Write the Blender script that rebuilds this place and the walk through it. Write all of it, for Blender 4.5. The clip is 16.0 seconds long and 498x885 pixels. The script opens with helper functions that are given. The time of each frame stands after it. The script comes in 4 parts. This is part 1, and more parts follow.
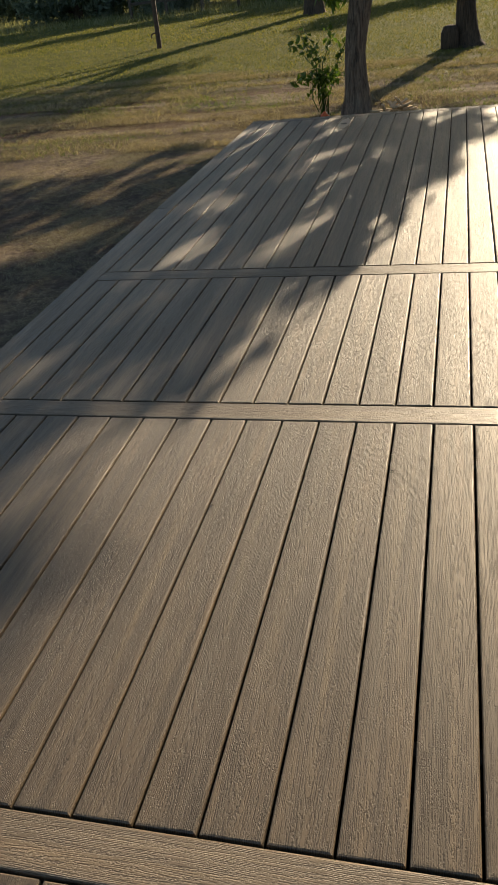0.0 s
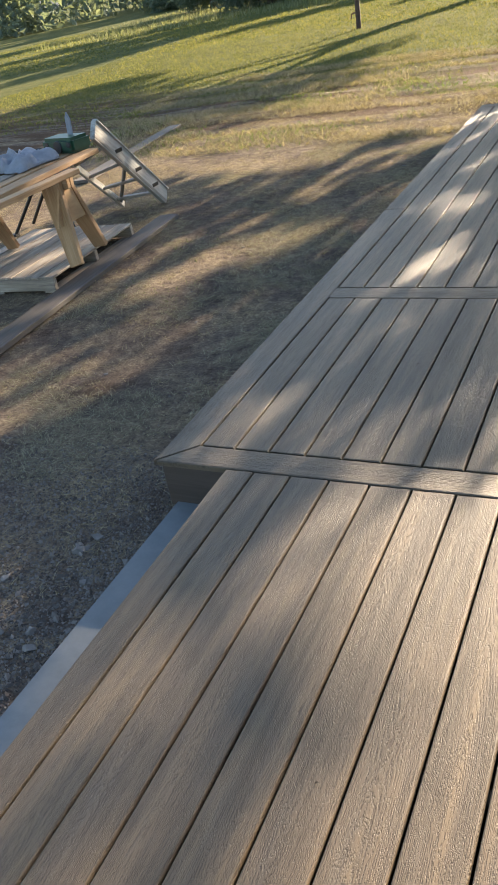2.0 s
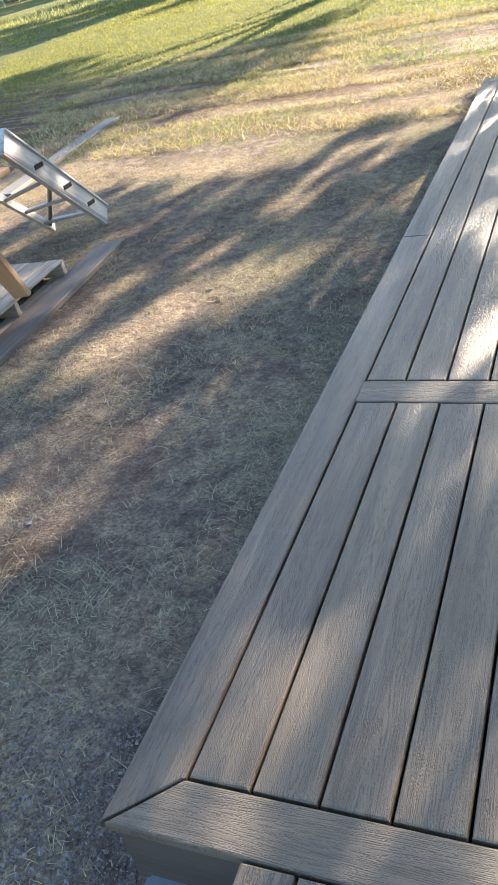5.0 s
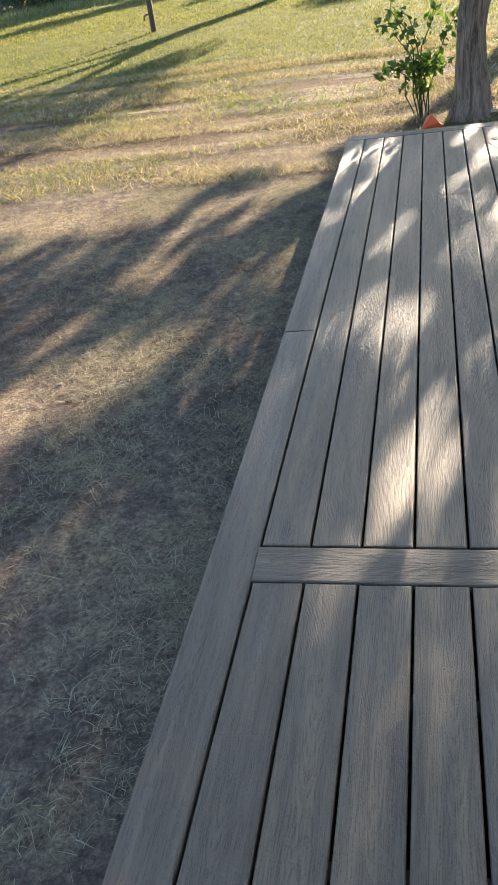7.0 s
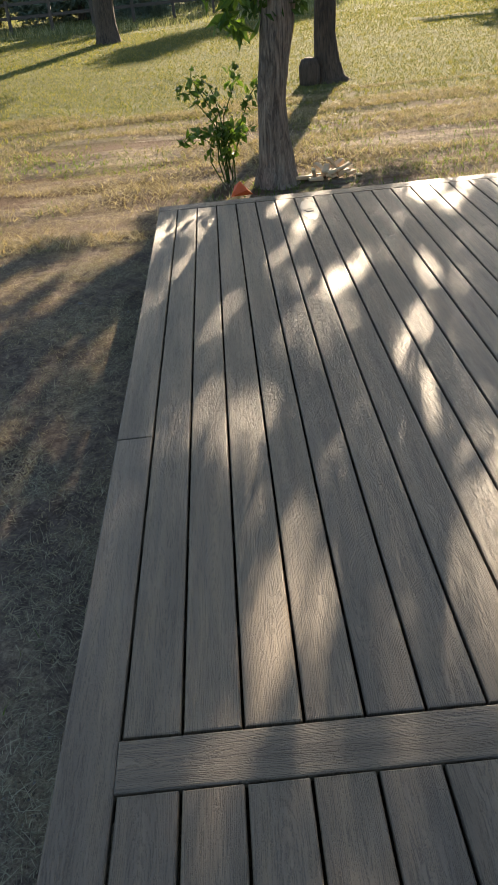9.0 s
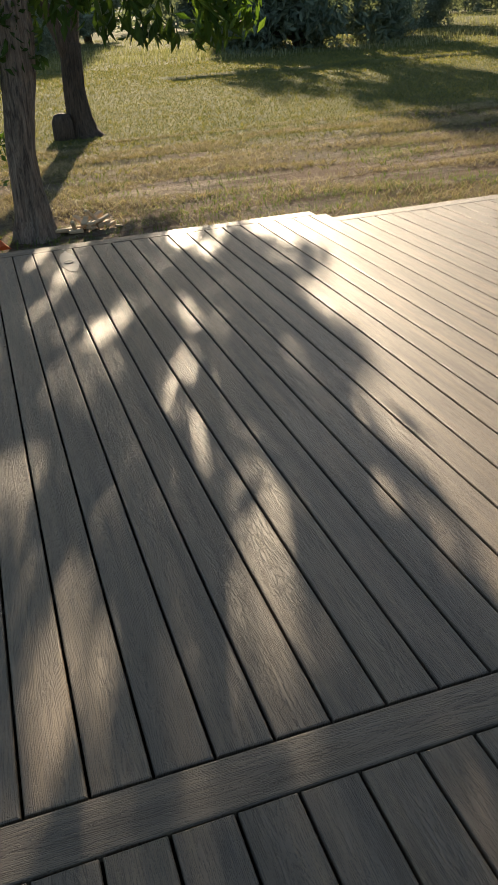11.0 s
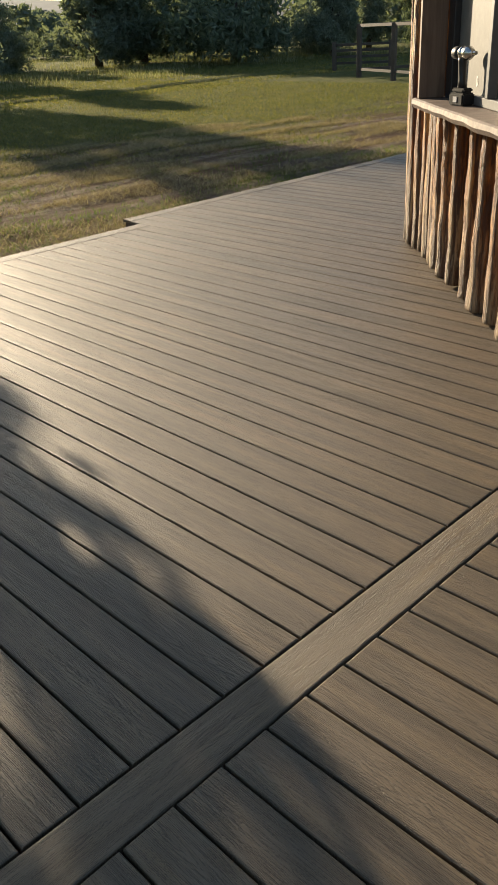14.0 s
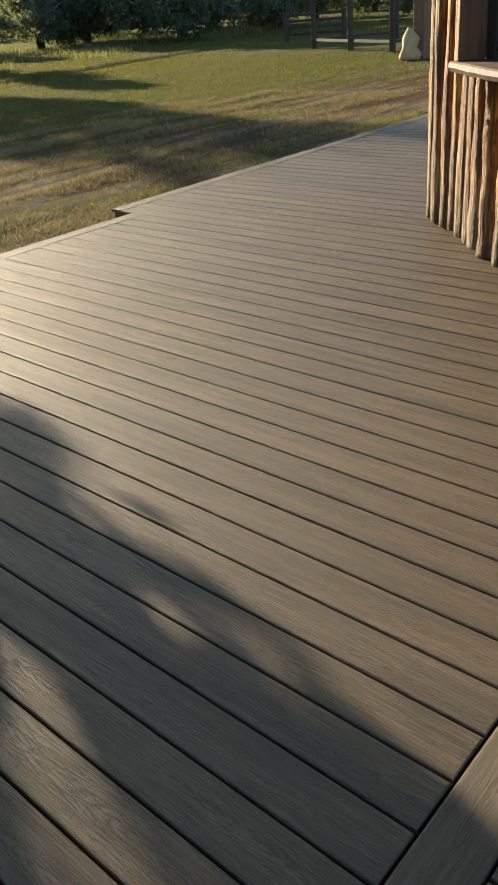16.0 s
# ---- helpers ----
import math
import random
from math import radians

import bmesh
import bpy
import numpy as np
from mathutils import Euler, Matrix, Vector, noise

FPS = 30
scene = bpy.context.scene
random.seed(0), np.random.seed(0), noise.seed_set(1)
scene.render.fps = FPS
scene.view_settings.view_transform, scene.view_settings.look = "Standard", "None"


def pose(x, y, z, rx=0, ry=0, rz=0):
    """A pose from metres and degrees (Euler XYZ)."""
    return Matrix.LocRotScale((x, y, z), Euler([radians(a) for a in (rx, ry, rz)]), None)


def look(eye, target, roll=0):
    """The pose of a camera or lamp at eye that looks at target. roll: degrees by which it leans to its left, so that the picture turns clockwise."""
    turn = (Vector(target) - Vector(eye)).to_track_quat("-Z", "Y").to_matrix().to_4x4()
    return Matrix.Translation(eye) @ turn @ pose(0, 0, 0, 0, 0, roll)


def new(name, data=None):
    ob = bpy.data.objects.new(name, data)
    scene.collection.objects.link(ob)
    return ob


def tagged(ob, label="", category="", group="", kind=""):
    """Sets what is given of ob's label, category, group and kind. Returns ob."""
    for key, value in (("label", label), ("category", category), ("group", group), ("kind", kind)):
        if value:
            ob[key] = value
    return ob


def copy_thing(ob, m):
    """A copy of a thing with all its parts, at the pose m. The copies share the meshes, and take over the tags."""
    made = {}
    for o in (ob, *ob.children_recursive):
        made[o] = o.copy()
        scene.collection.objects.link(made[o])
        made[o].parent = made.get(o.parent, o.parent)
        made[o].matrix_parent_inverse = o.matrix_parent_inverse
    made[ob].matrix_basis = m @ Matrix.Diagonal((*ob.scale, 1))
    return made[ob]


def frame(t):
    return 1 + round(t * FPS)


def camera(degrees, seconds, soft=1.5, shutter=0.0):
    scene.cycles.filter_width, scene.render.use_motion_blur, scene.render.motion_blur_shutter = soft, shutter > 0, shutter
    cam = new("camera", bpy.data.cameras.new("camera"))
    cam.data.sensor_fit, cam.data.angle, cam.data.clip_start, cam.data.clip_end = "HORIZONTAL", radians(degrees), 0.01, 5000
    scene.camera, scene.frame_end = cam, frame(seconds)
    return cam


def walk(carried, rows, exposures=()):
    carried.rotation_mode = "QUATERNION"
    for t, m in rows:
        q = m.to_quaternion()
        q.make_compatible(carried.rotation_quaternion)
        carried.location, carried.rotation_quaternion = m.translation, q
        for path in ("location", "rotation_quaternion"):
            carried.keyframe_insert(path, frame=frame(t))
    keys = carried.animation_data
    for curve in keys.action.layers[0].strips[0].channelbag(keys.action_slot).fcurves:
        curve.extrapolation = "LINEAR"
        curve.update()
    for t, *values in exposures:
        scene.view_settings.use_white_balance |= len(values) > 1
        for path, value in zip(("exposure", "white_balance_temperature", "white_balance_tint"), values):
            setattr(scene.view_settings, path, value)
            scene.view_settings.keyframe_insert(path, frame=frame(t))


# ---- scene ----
cam = camera(34.6, 16.0, 0.8)
PATH = [
    (0, (2.083, -4.428, 1.553), (1.6, -2.782, 0.525), -6.9),
    (0.5, (2.002, -4.276, 1.553), (1.372, -2.676, 0.532), -8.5),
    (1, (1.874, -4.18, 1.556), (1.124, -2.634, 0.532), -9.2),
    (1.5, (1.674, -4.052, 1.571), (0.863, -2.524, 0.567), -10.1),
    (2, (1.515, -3.886, 1.546), (0.65, -2.389, 0.54), -10.9),
    (2.5, (1.378, -3.671, 1.532), (0.437, -2.232, 0.512), -11.5),
    (3, (1.189, -3.443, 1.506), (0.231, -2.036, 0.455), -12.1),
    (3.2, (1.115, -3.352, 1.504), (0.176, -1.943, 0.439), -12.5),
    (5.5, (0.719, -2.252, 1.438), (-0.008, -0.728, 0.365), -12.2),
    (6, (0.668, -2.105, 1.482), (0.03, -0.549, 0.4), -10.1),
    (6.5, (0.561, -1.929, 1.492), (0.027, -0.33, 0.415), -10.0),
    (7, (0.502, -1.711, 1.485), (0.042, -0.087, 0.413), -9.7),
    (7.5, (0.451, -1.512, 1.508), (0.045, 0.13, 0.441), -9.0),
    (8, (0.373, -1.342, 1.504), (0.069, 0.327, 0.444), -7.6),
    (8.5, (0.372, -1.28, 1.52), (0.211, 0.419, 0.476), -6.8),
    (9, (0.377, -1.269, 1.534), (0.369, 0.446, 0.506), -5.9),
    (9.2, (0.377, -1.264, 1.524), (0.442, 0.453, 0.501), -5.4),
    (11.3, (0.484, -1.226, 1.502), (1.029, 0.444, 0.546), -3.8),
    (11.5, (0.484, -1.191, 1.507), (1.067, 0.468, 0.554), -3.8),
    (12, (0.43, -1.057, 1.501), (1.269, 0.486, 0.545), -2.2),
    (12.5, (0.408, -1.01, 1.493), (1.363, 0.473, 0.55), -2.2),
    (13, (0.447, -1.049, 1.49), (1.493, 0.382, 0.562), -2.3),
    (13.5, (0.484, -1.113, 1.489), (1.618, 0.254, 0.569), -3.3),
    (14, (0.496, -1.148, 1.486), (1.715, 0.141, 0.562), -3.3),
    (14.5, (0.518, -1.146, 1.475), (1.787, 0.086, 0.542), -3.5),
    (15, (0.502, -0.934, 1.469), (1.799, 0.262, 0.528), -3.6),
    (15.5, (0.499, -0.707, 1.47), (1.797, 0.48, 0.517), -4.5),
    (16, (0.558, -0.491, 1.45), (1.821, 0.716, 0.476), -5.3),
]
EXPOSURES = [(0, 0.92, 6850, 10), (1, 1.62, 6800, 10), (1.5, 2.05, 6650, 11), (2.5, 2.72, 6400, 13), (3.2, 3.1, 6200, 13), (5.5, 3.22, 6080, 13), (7, 2.72, 6250, 13), (8.5, 2.28, 6600, 13), (9.2, 1.95, 6700, 13), (11.5, 1.36, 6750, 11), (12.5, 1.3, 6750, 11), (14, 1.2, 6750, 8), (16, 1.3, 6800, 6)]
walk(cam, [(t, look(eye, target, roll)) for t, eye, target, roll in PATH], EXPOSURES)

# ---- light ----
SUN_AZ, SUN_EL = radians(13.2), radians(15.0)   # azimuth east of +y, height over the horizon
sky = bpy.data.worlds.new("sky")
scene.world = sky
sky.use_nodes = True
_n, _l = sky.node_tree.nodes, sky.node_tree.links
_s = _n.new("ShaderNodeTexSky")
_s.sky_type, _s.sun_disc, _s.sun_elevation, _s.sun_rotation = "NISHITA", False, SUN_EL, SUN_AZ
_s.dust_density, _s.air_density, _s.ozone_density = 0.9, 1.05, 2.0
_l.new(_s.outputs[0], _n["Background"].inputs[0])
_n["Background"].inputs[1].default_value = 0.078
sun = new("sun", bpy.data.lights.new("sun", "SUN"))
sun.data.energy, sun.data.angle, sun.data.color = 5.0, radians(0.6), (1.0, 0.83, 0.60)
sun.matrix_world = look((0, 0, 0), (-math.sin(SUN_AZ) * math.cos(SUN_EL), -math.cos(SUN_AZ) * math.cos(SUN_EL), -math.sin(SUN_EL)))


# ---- materials ----
def mat(name, rough=0.7, metal=0.0):
    m = bpy.data.materials.new(name)
    m.use_nodes = True
    b = m.node_tree.nodes["Principled BSDF"]
    b.inputs["Roughness"].default_value, b.inputs["Metallic"].default_value = rough, metal
    return m, m.node_tree.nodes, m.node_tree.links, b


def noise_tex(n, l, vec, scale, detail=4, rough=0.6, dist=0.0):
    t = n.new("ShaderNodeTexNoise")
    t.inputs["Scale"].default_value, t.inputs["Detail"].default_value = scale, detail
    t.inputs["Roughness"].default_value, t.inputs["Distortion"].default_value = rough, dist
    if vec is not None:
        l.new(vec, t.inputs["Vector"])
    return t.outputs["Fac"]


def ramp(n, l, fac, stops):
    r = n.new("ShaderNodeValToRGB")
    e = r.color_ramp.elements
    while len(e) < len(stops):
        e.new(0.5)
    for k, (p, c) in zip(e, stops):
        k.position = p
        k.color = (*c, 1) if len(c) == 3 else (c[0], c[0], c[0], 1)
    l.new(fac, r.inputs[0])
    return r.outputs[0]


def mix(n, l, fac, a, b, mode="MIX"):
    x = n.new("ShaderNodeMix")
    x.data_type, x.blend_type = "RGBA", mode
    for s, v in ((x.inputs[0], fac), (x.inputs[6], a), (x.inputs[7], b)):
        if isinstance(v, (int, float)):
            s.default_value = v
        elif isinstance(v, tuple):
            s.default_value = (*v, 1)
        else:
            l.new(v, s)
    return x.outputs[2]


def calc(n, l, op, a, b=0.0, clamp=False):
    x = n.new("ShaderNodeMath")
    x.operation, x.use_clamp = op, clamp
    for s, v in zip(x.inputs, (a, b)):
        if isinstance(v, (int, float)):
            s.default_value = v
        else:
            l.new(v, s)
    return x.outputs[0]


def bump(n, l, b, height, strength=0.3, dist=0.01):
    x = n.new("ShaderNodeBump")
    x.inputs["Strength"].default_value, x.inputs["Distance"].default_value = strength, dist
    l.new(height, x.inputs["Height"])
    l.new(x.outputs[0], b.inputs["Normal"])


def coords(n, l, scale=(1, 1, 1), kind="Object", shift=False):
    """Texture coordinates, stretched; with shift each object gets its own stretch of the pattern."""
    c = n.new("ShaderNodeTexCoord")
    m = n.new("ShaderNodeMapping")
    m.inputs["Scale"].default_value = scale
    src = c.outputs[kind]
    if shift:
        i = n.new("ShaderNodeObjectInfo")
        v = n.new("ShaderNodeVectorMath")
        v.operation = "SCALE"
        v.inputs[0].default_value = (3.7, 31.0, 11.3)
        l.new(i.outputs["Random"], v.inputs["Scale"])
        a = n.new("ShaderNodeVectorMath")
        l.new(src, a.inputs[0])
        l.new(v.outputs[0], a.inputs[1])
        src = a.outputs[0]
    l.new(src, m.inputs[0])
    return m.outputs[0]


def obj_random(n):
    return n.new("ShaderNodeObjectInfo").outputs["Random"]


def island_random(n):
    return n.new("ShaderNodeNewGeometry").outputs["Random Per Island"]


def composite_board():
    """Embossed brown composite decking; the grain runs along local y."""
    m, n, l, b = mat("composite_board", 0.42)
    v = coords(n, l, (1, 1, 1), shift=True)
    warp = noise_tex(n, l, coords(n, l, (0.8, 0.12, 1.0), shift=True), 9.0, 2, 0.5)
    own = n.new("ShaderNodeTexCoord")
    sep, loc = n.new("ShaderNodeSeparateXYZ"), n.new("ShaderNodeSeparateXYZ")
    l.new(v, sep.inputs[0])
    l.new(own.outputs["Object"], loc.inputs[0])
    # flame grain: long arches about a line that wanders near the board's middle
    mid_x = calc(n, l, "ADD", calc(n, l, "MULTIPLY", obj_random(n), 0.06), 0.04)
    dx = calc(n, l, "SUBTRACT", loc.outputs[0], mid_x)
    q = calc(n, l, "MULTIPLY", calc(n, l, "PINGPONG", calc(n, l, "ADD", sep.outputs[1], calc(n, l, "MULTIPLY", warp, 0.5)), 0.55), 0.075)
    d = calc(n, l, "SQRT", calc(n, l, "ADD", calc(n, l, "MULTIPLY", dx, dx), calc(n, l, "MULTIPLY", q, q)))
    ring = calc(n, l, "ADD", calc(n, l, "MULTIPLY", d, 540.0), calc(n, l, "MULTIPLY", warp, 12.0))
    tri = calc(n, l, "PINGPONG", ring, 1.0)
    fine = noise_tex(n, l, coords(n, l, (330, 11, 60), shift=True), 1.0, 3, 0.62)
    pits = noise_tex(n, l, coords(n, l, (480, 150, 60), shift=True), 1.0, 2, 0.6)
    groove = ramp(n, l, calc(n, l, "ADD", calc(n, l, "MULTIPLY", tri, 0.15), calc(n, l, "ADD", calc(n, l, "MULTIPLY", fine, 0.85), calc(n, l, "MULTIPLY", pits, 0.62))), [(0.67, (0.0,)), (0.83, (1.0,))])
    cloud = noise_tex(n, l, coords(n, l, (9, 0.9, 1), shift=True), 1.0, 4, 0.6)
    streak = noise_tex(n, l, coords(n, l, (34, 1.3, 1), shift=True), 1.0, 3, 0.6)
    base = ramp(n, l, calc(n, l, "ADD", calc(n, l, "MULTIPLY", cloud, 0.5), calc(n, l, "MULTIPLY", streak, 0.5)),
                [(0.36, (0.095, 0.070, 0.043)), (0.5, (0.142, 0.103, 0.063)), (0.64, (0.195, 0.137, 0.078))])
    tone = ramp(n, l, obj_random(n), [(0.0, (0.90, 0.90, 0.92)), (1.0, (1.08, 1.05, 1.0))])
    base = mix(n, l, 1.0, base, tone, "MULTIPLY")
    base = mix(n, l, calc(n, l, "MULTIPLY", calc(n, l, "SUBTRACT", 1.0, groove), 0.52), base, (0.044, 0.031, 0.021))
    dust = ramp(n, l, noise_tex(n, l, coords(n, l, (1, 1, 1), "Generated"), 3.0, 6, 0.7), [(0.5, (0.0,)), (0.75, (0.18,))])
    base = mix(n, l, dust, base, (0.26, 0.22, 0.18))
    l.new(base, b.inputs["Base Color"])
    rr = ramp(n, l, calc(n, l, "ADD", calc(n, l, "MULTIPLY", cloud, 0.5), calc(n, l, "MULTIPLY", groove, 0.4)), [(0.2, (0.64,)), (0.8, (0.44,))])
    l.new(rr, b.inputs["Roughness"])
    b.inputs["Specular IOR Level"].default_value = 0.58
    bump(n, l, b, groove, 0.85, 0.0022)
    return m


def wood(name, dark, mid, light, grain=(60, 2.2, 60), rough=0.75, rel=0.5, random_tone=True):
    """Plain sawn or weathered wood, grain along local y."""
    m, n, l, b = mat(name, rough)
    g = noise_tex(n, l, coords(n, l, grain, shift=True), 1.0, 5, 0.7, 0.4)
    c = noise_tex(n, l, coords(n, l, (4, 1.5, 4), shift=True), 1.0, 4, 0.6)
    base = ramp(n, l, calc(n, l, "ADD", calc(n, l, "MULTIPLY", g, 0.6), calc(n, l, "MULTIPLY", c, 0.4)), [(0.32, dark), (0.5, mid), (0.68, light)])
    if random_tone:
        base = mix(n, l, 1.0, base, ramp(n, l, obj_random(n), [(0, (0.8, 0.8, 0.82)), (1, (1.1, 1.08, 1.05))]), "MULTIPLY")
    knots = ramp(n, l, noise_tex(n, l, coords(n, l, (11, 3.2, 11), shift=True), 1.0, 1, 0.4), [(0.70, (0.0,)), (0.76, (0.6,))])
    base = mix(n, l, knots, base, dark)
    l.new(base, b.inputs["Base Color"])
    bump(n, l, b, g, rel, 0.003)
    return m


def simple(name, a, c2, scale=20.0, rough=0.7, metal=0.0, rel=0.25, dist=0.003, detail=5):
    m, n, l, b = mat(name, rough, metal)
    f = noise_tex(n, l, coords(n, l), scale, detail, 0.65)
    f2 = noise_tex(n, l, coords(n, l), scale * 0.17, 3, 0.6)
    l.new(ramp(n, l, calc(n, l, "ADD", calc(n, l, "MULTIPLY", f, 0.6), calc(n, l, "MULTIPLY", f2, 0.4)), [(0.3, a), (0.7, c2)]), b.inputs["Base Color"])
    bump(n, l, b, f, rel, dist)
    return m


def leaf_mat(name, a, c2, trans=0.45, rough=0.5, spec=0.06):
    """Leaves and grass: varied leaf by leaf, light passes through."""
    m, n, l, b = mat(name, rough)
    col = ramp(n, l, island_random(n), [(0.0, a), (1.0, c2)])
    l.new(col, b.inputs["Base Color"])
    b.inputs["Specular IOR Level"].default_value = spec
    t = n.new("ShaderNodeBsdfTranslucent")
    l.new(mix(n, l, 1.0, col, (1.5, 1.45, 0.8), "MULTIPLY"), t.inputs[0])
    x = n.new("ShaderNodeMixShader")
    x.inputs[0].default_value = trans
    l.new(b.outputs[0], x.inputs[1])
    l.new(t.outputs[0], x.inputs[2])
    l.new(x.outputs[0], n["Material Output"].inputs[0])
    return m


def ground_mat():
    m, n, l, b = mat("ground_soil_and_grass", 0.95)
    b.inputs["Specular IOR Level"].default_value = 0.05
    v = coords(n, l)
    sep = n.new("ShaderNodeSeparateXYZ")
    l.new(v, sep.inputs[0])
    big = noise_tex(n, l, v, 0.28, 4, 0.6)
    midn = noise_tex(n, l, v, 1.6, 5, 0.65)
    small = noise_tex(n, l, v, 14.0, 6, 0.75)
    grit = noise_tex(n, l, v, 70.0, 4, 0.8)
    soil = ramp(n, l, calc(n, l, "ADD", calc(n, l, "MULTIPLY", midn, 0.35), calc(n, l, "ADD", calc(n, l, "MULTIPLY", small, 0.35), calc(n, l, "MULTIPLY", grit, 0.3))),
                [(0.40, (0.078, 0.058, 0.045)), (0.5, (0.178, 0.136, 0.106)), (0.60, (0.34, 0.275, 0.215))])
    straw = ramp(n, l, calc(n, l, "ADD", calc(n, l, "MULTIPLY", small, 0.4), calc(n, l, "MULTIPLY", grit, 0.6)),
                 [(0.40, (0.075, 0.055, 0.037)), (0.51, (0.25, 0.19, 0.115)), (0.62, (0.46, 0.37, 0.225))])
    green = ramp(n, l, calc(n, l, "ADD", calc(n, l, "MULTIPLY", midn, 0.5), calc(n, l, "MULTIPLY", small, 0.5)),
                 [(0.3, (0.048, 0.060, 0.016)), (0.5, (0.100, 0.108, 0.036)), (0.7, (0.190, 0.165, 0.064))])
    dry = ramp(n, l, calc(n, l, "ADD", calc(n, l, "MULTIPLY", midn, 0.7), calc(n, l, "MULTIPLY", small, 0.3)), [(0.46, (0.0,)), (0.62, (0.85,))])
    base = mix(n, l, dry, soil, straw)
    # raked rows of cut straw with bare red soil between
    rows = noise_tex(n, l, coords(n, l, (0.35, 2.6, 1)), 1.0, 5, 0.62, 0.6)
    reach = calc(n, l, "MULTIPLY", calc(n, l, "SUBTRACT", sep.outputs[1], 4.5), 0.5, True)
    bare = calc(n, l, "MULTIPLY", ramp(n, l, rows, [(0.46, (1.0,)), (0.56, (0.0,))]), reach)
    base = mix(n, l, calc(n, l, "MULTIPLY", bare, 0.92), base, mix(n, l, grit, (0.045, 0.026, 0.016), (0.17, 0.105, 0.065)))
    lawn = calc(n, l, "ADD", calc(n, l, "MULTIPLY", calc(n, l, "SUBTRACT", sep.outputs[1], 8.6), 0.28), calc(n, l, "MULTIPLY", calc(n, l, "SUBTRACT", big, 0.5), 2.4))
    lawn = calc(n, l, "ADD", lawn, calc(n, l, "MULTIPLY", calc(n, l, "SUBTRACT", midn, 0.5), 1.2), True)
    base = mix(n, l, lawn, base, green)
    l.new(base, b.inputs["Base Color"])
    bump(n, l, b, calc(n, l, "ADD", calc(n, l, "MULTIPLY", calc(n, l, "MULTIPLY", rows, reach), 2.2), calc(n, l, "ADD", calc(n, l, "MULTIPLY", small, 0.7), calc(n, l, "MULTIPLY", grit, 0.4))), 1.0, 0.055)
    return m


def bark_mat(name, dark, light):
    m, n, l, b = mat(name, 0.9)
    f = noise_tex(n, l, coords(n, l, (34, 34, 3.6)), 1.0, 6, 0.7, 0.8)
    g = noise_tex(n, l, coords(n, l, (3, 3, 1.2)), 1.0, 3)
    l.new(ramp(n, l, calc(n, l, "ADD", calc(n, l, "MULTIPLY", f, 0.7), calc(n, l, "MULTIPLY", g, 0.3)), [(0.40, dark), (0.60, light)]), b.inputs["Base Color"])
    bump(n, l, b, f, 1.0, 0.05)
    return m


def log_mat():
    m, n, l, b = mat("peeled_log", 0.55)
    f = noise_tex(n, l, coords(n, l, (38, 38, 2.2), shift=True), 1.0, 6, 0.7, 0.5)
    g = noise_tex(n, l, coords(n, l, (6, 6, 2.4), shift=True), 1.0, 4, 0.6)
    sep = n.new("ShaderNodeSeparateXYZ")
    l.new(coords(n, l), sep.inputs[0])
    fresh = ramp(n, l, g, [(0.36, (0.06, 0.017, 0.005)), (0.5, (0.34, 0.125, 0.024)), (0.62, (0.58, 0.30, 0.085))])
    grey = ramp(n, l, f, [(0.38, (0.07, 0.045, 0.028)), (0.6, (0.36, 0.28, 0.18))])
    low = calc(n, l, "ADD", calc(n, l, "MULTIPLY", sep.outputs[2], -1.3), calc(n, l, "ADD", calc(n, l, "MULTIPLY", g, 1.4), 0.12), True)
    base = mix(n, l, low, fresh, grey)
    strip = ramp(n, l, f, [(0.45, (0.95,)), (0.53, (0.0,))])
    base = mix(n, l, strip, base, (0.075, 0.032, 0.014))
    l.new(base, b.inputs["Base Color"])
    bump(n, l, b, f, 1.0, 0.03)
    return m


BOARD = composite_board()
FASCIA = wood("fascia_board", (0.055, 0.040, 0.031), (0.085, 0.062, 0.047), (0.12, 0.088, 0.066), (40, 1.5, 40), 0.6, 0.3)
JOIST = wood("joist_timber", (0.05, 0.035, 0.022), (0.08, 0.055, 0.035), (0.11, 0.08, 0.05))
PINE = wood("pine_lumber", (0.22, 0.118, 0.052), (0.37, 0.222, 0.108), (0.48, 0.32, 0.18))
PLY = wood("plywood", (0.33, 0.20, 0.10), (0.42, 0.27, 0.14), (0.50, 0.34, 0.19), (18, 3, 18), 0.7, 0.15)
PALLET = wood("weathered_pallet_wood", (0.13, 0.10, 0.078), (0.30, 0.245, 0.19), (0.50, 0.44, 0.36), (30, 2.0, 30))
GREYWOOD = wood("grey_weathered_wood", (0.15, 0.13, 0.11), (0.27, 0.245, 0.215), (0.40, 0.375, 0.34))
OLDPAINT = wood("flaking_white_paint", (0.22, 0.20, 0.17), (0.48, 0.46, 0.41), (0.64, 0.62, 0.57), (45, 4, 45))
TRIMWOOD = wood("stained_window_trim", (0.11, 0.065, 0.042), (0.18, 0.112, 0.074), (0.25, 0.165, 0.11), (50, 2, 50), 0.6, 0.3)
SILLWOOD = wood("live_edge_slab", (0.07, 0.045, 0.034), (0.145, 0.10, 0.075), (0.27, 0.205, 0.165), (40, 3, 40), 0.65, 0.6)
SLABEDGE = simple("slab_bark_edge", (0.12, 0.075, 0.05), (0.44, 0.35, 0.28), 30, 0.5, 0, 0.8, 0.01)
LOG = log_mat()
# dark brown wall taken near black: shade of the log gaps is in the colour
DARKWALL = simple("dark_wall_with_gap_shade", (0.020, 0.013, 0.009), (0.05, 0.03, 0.018), 12, 0.9)
GROUND = ground_mat()
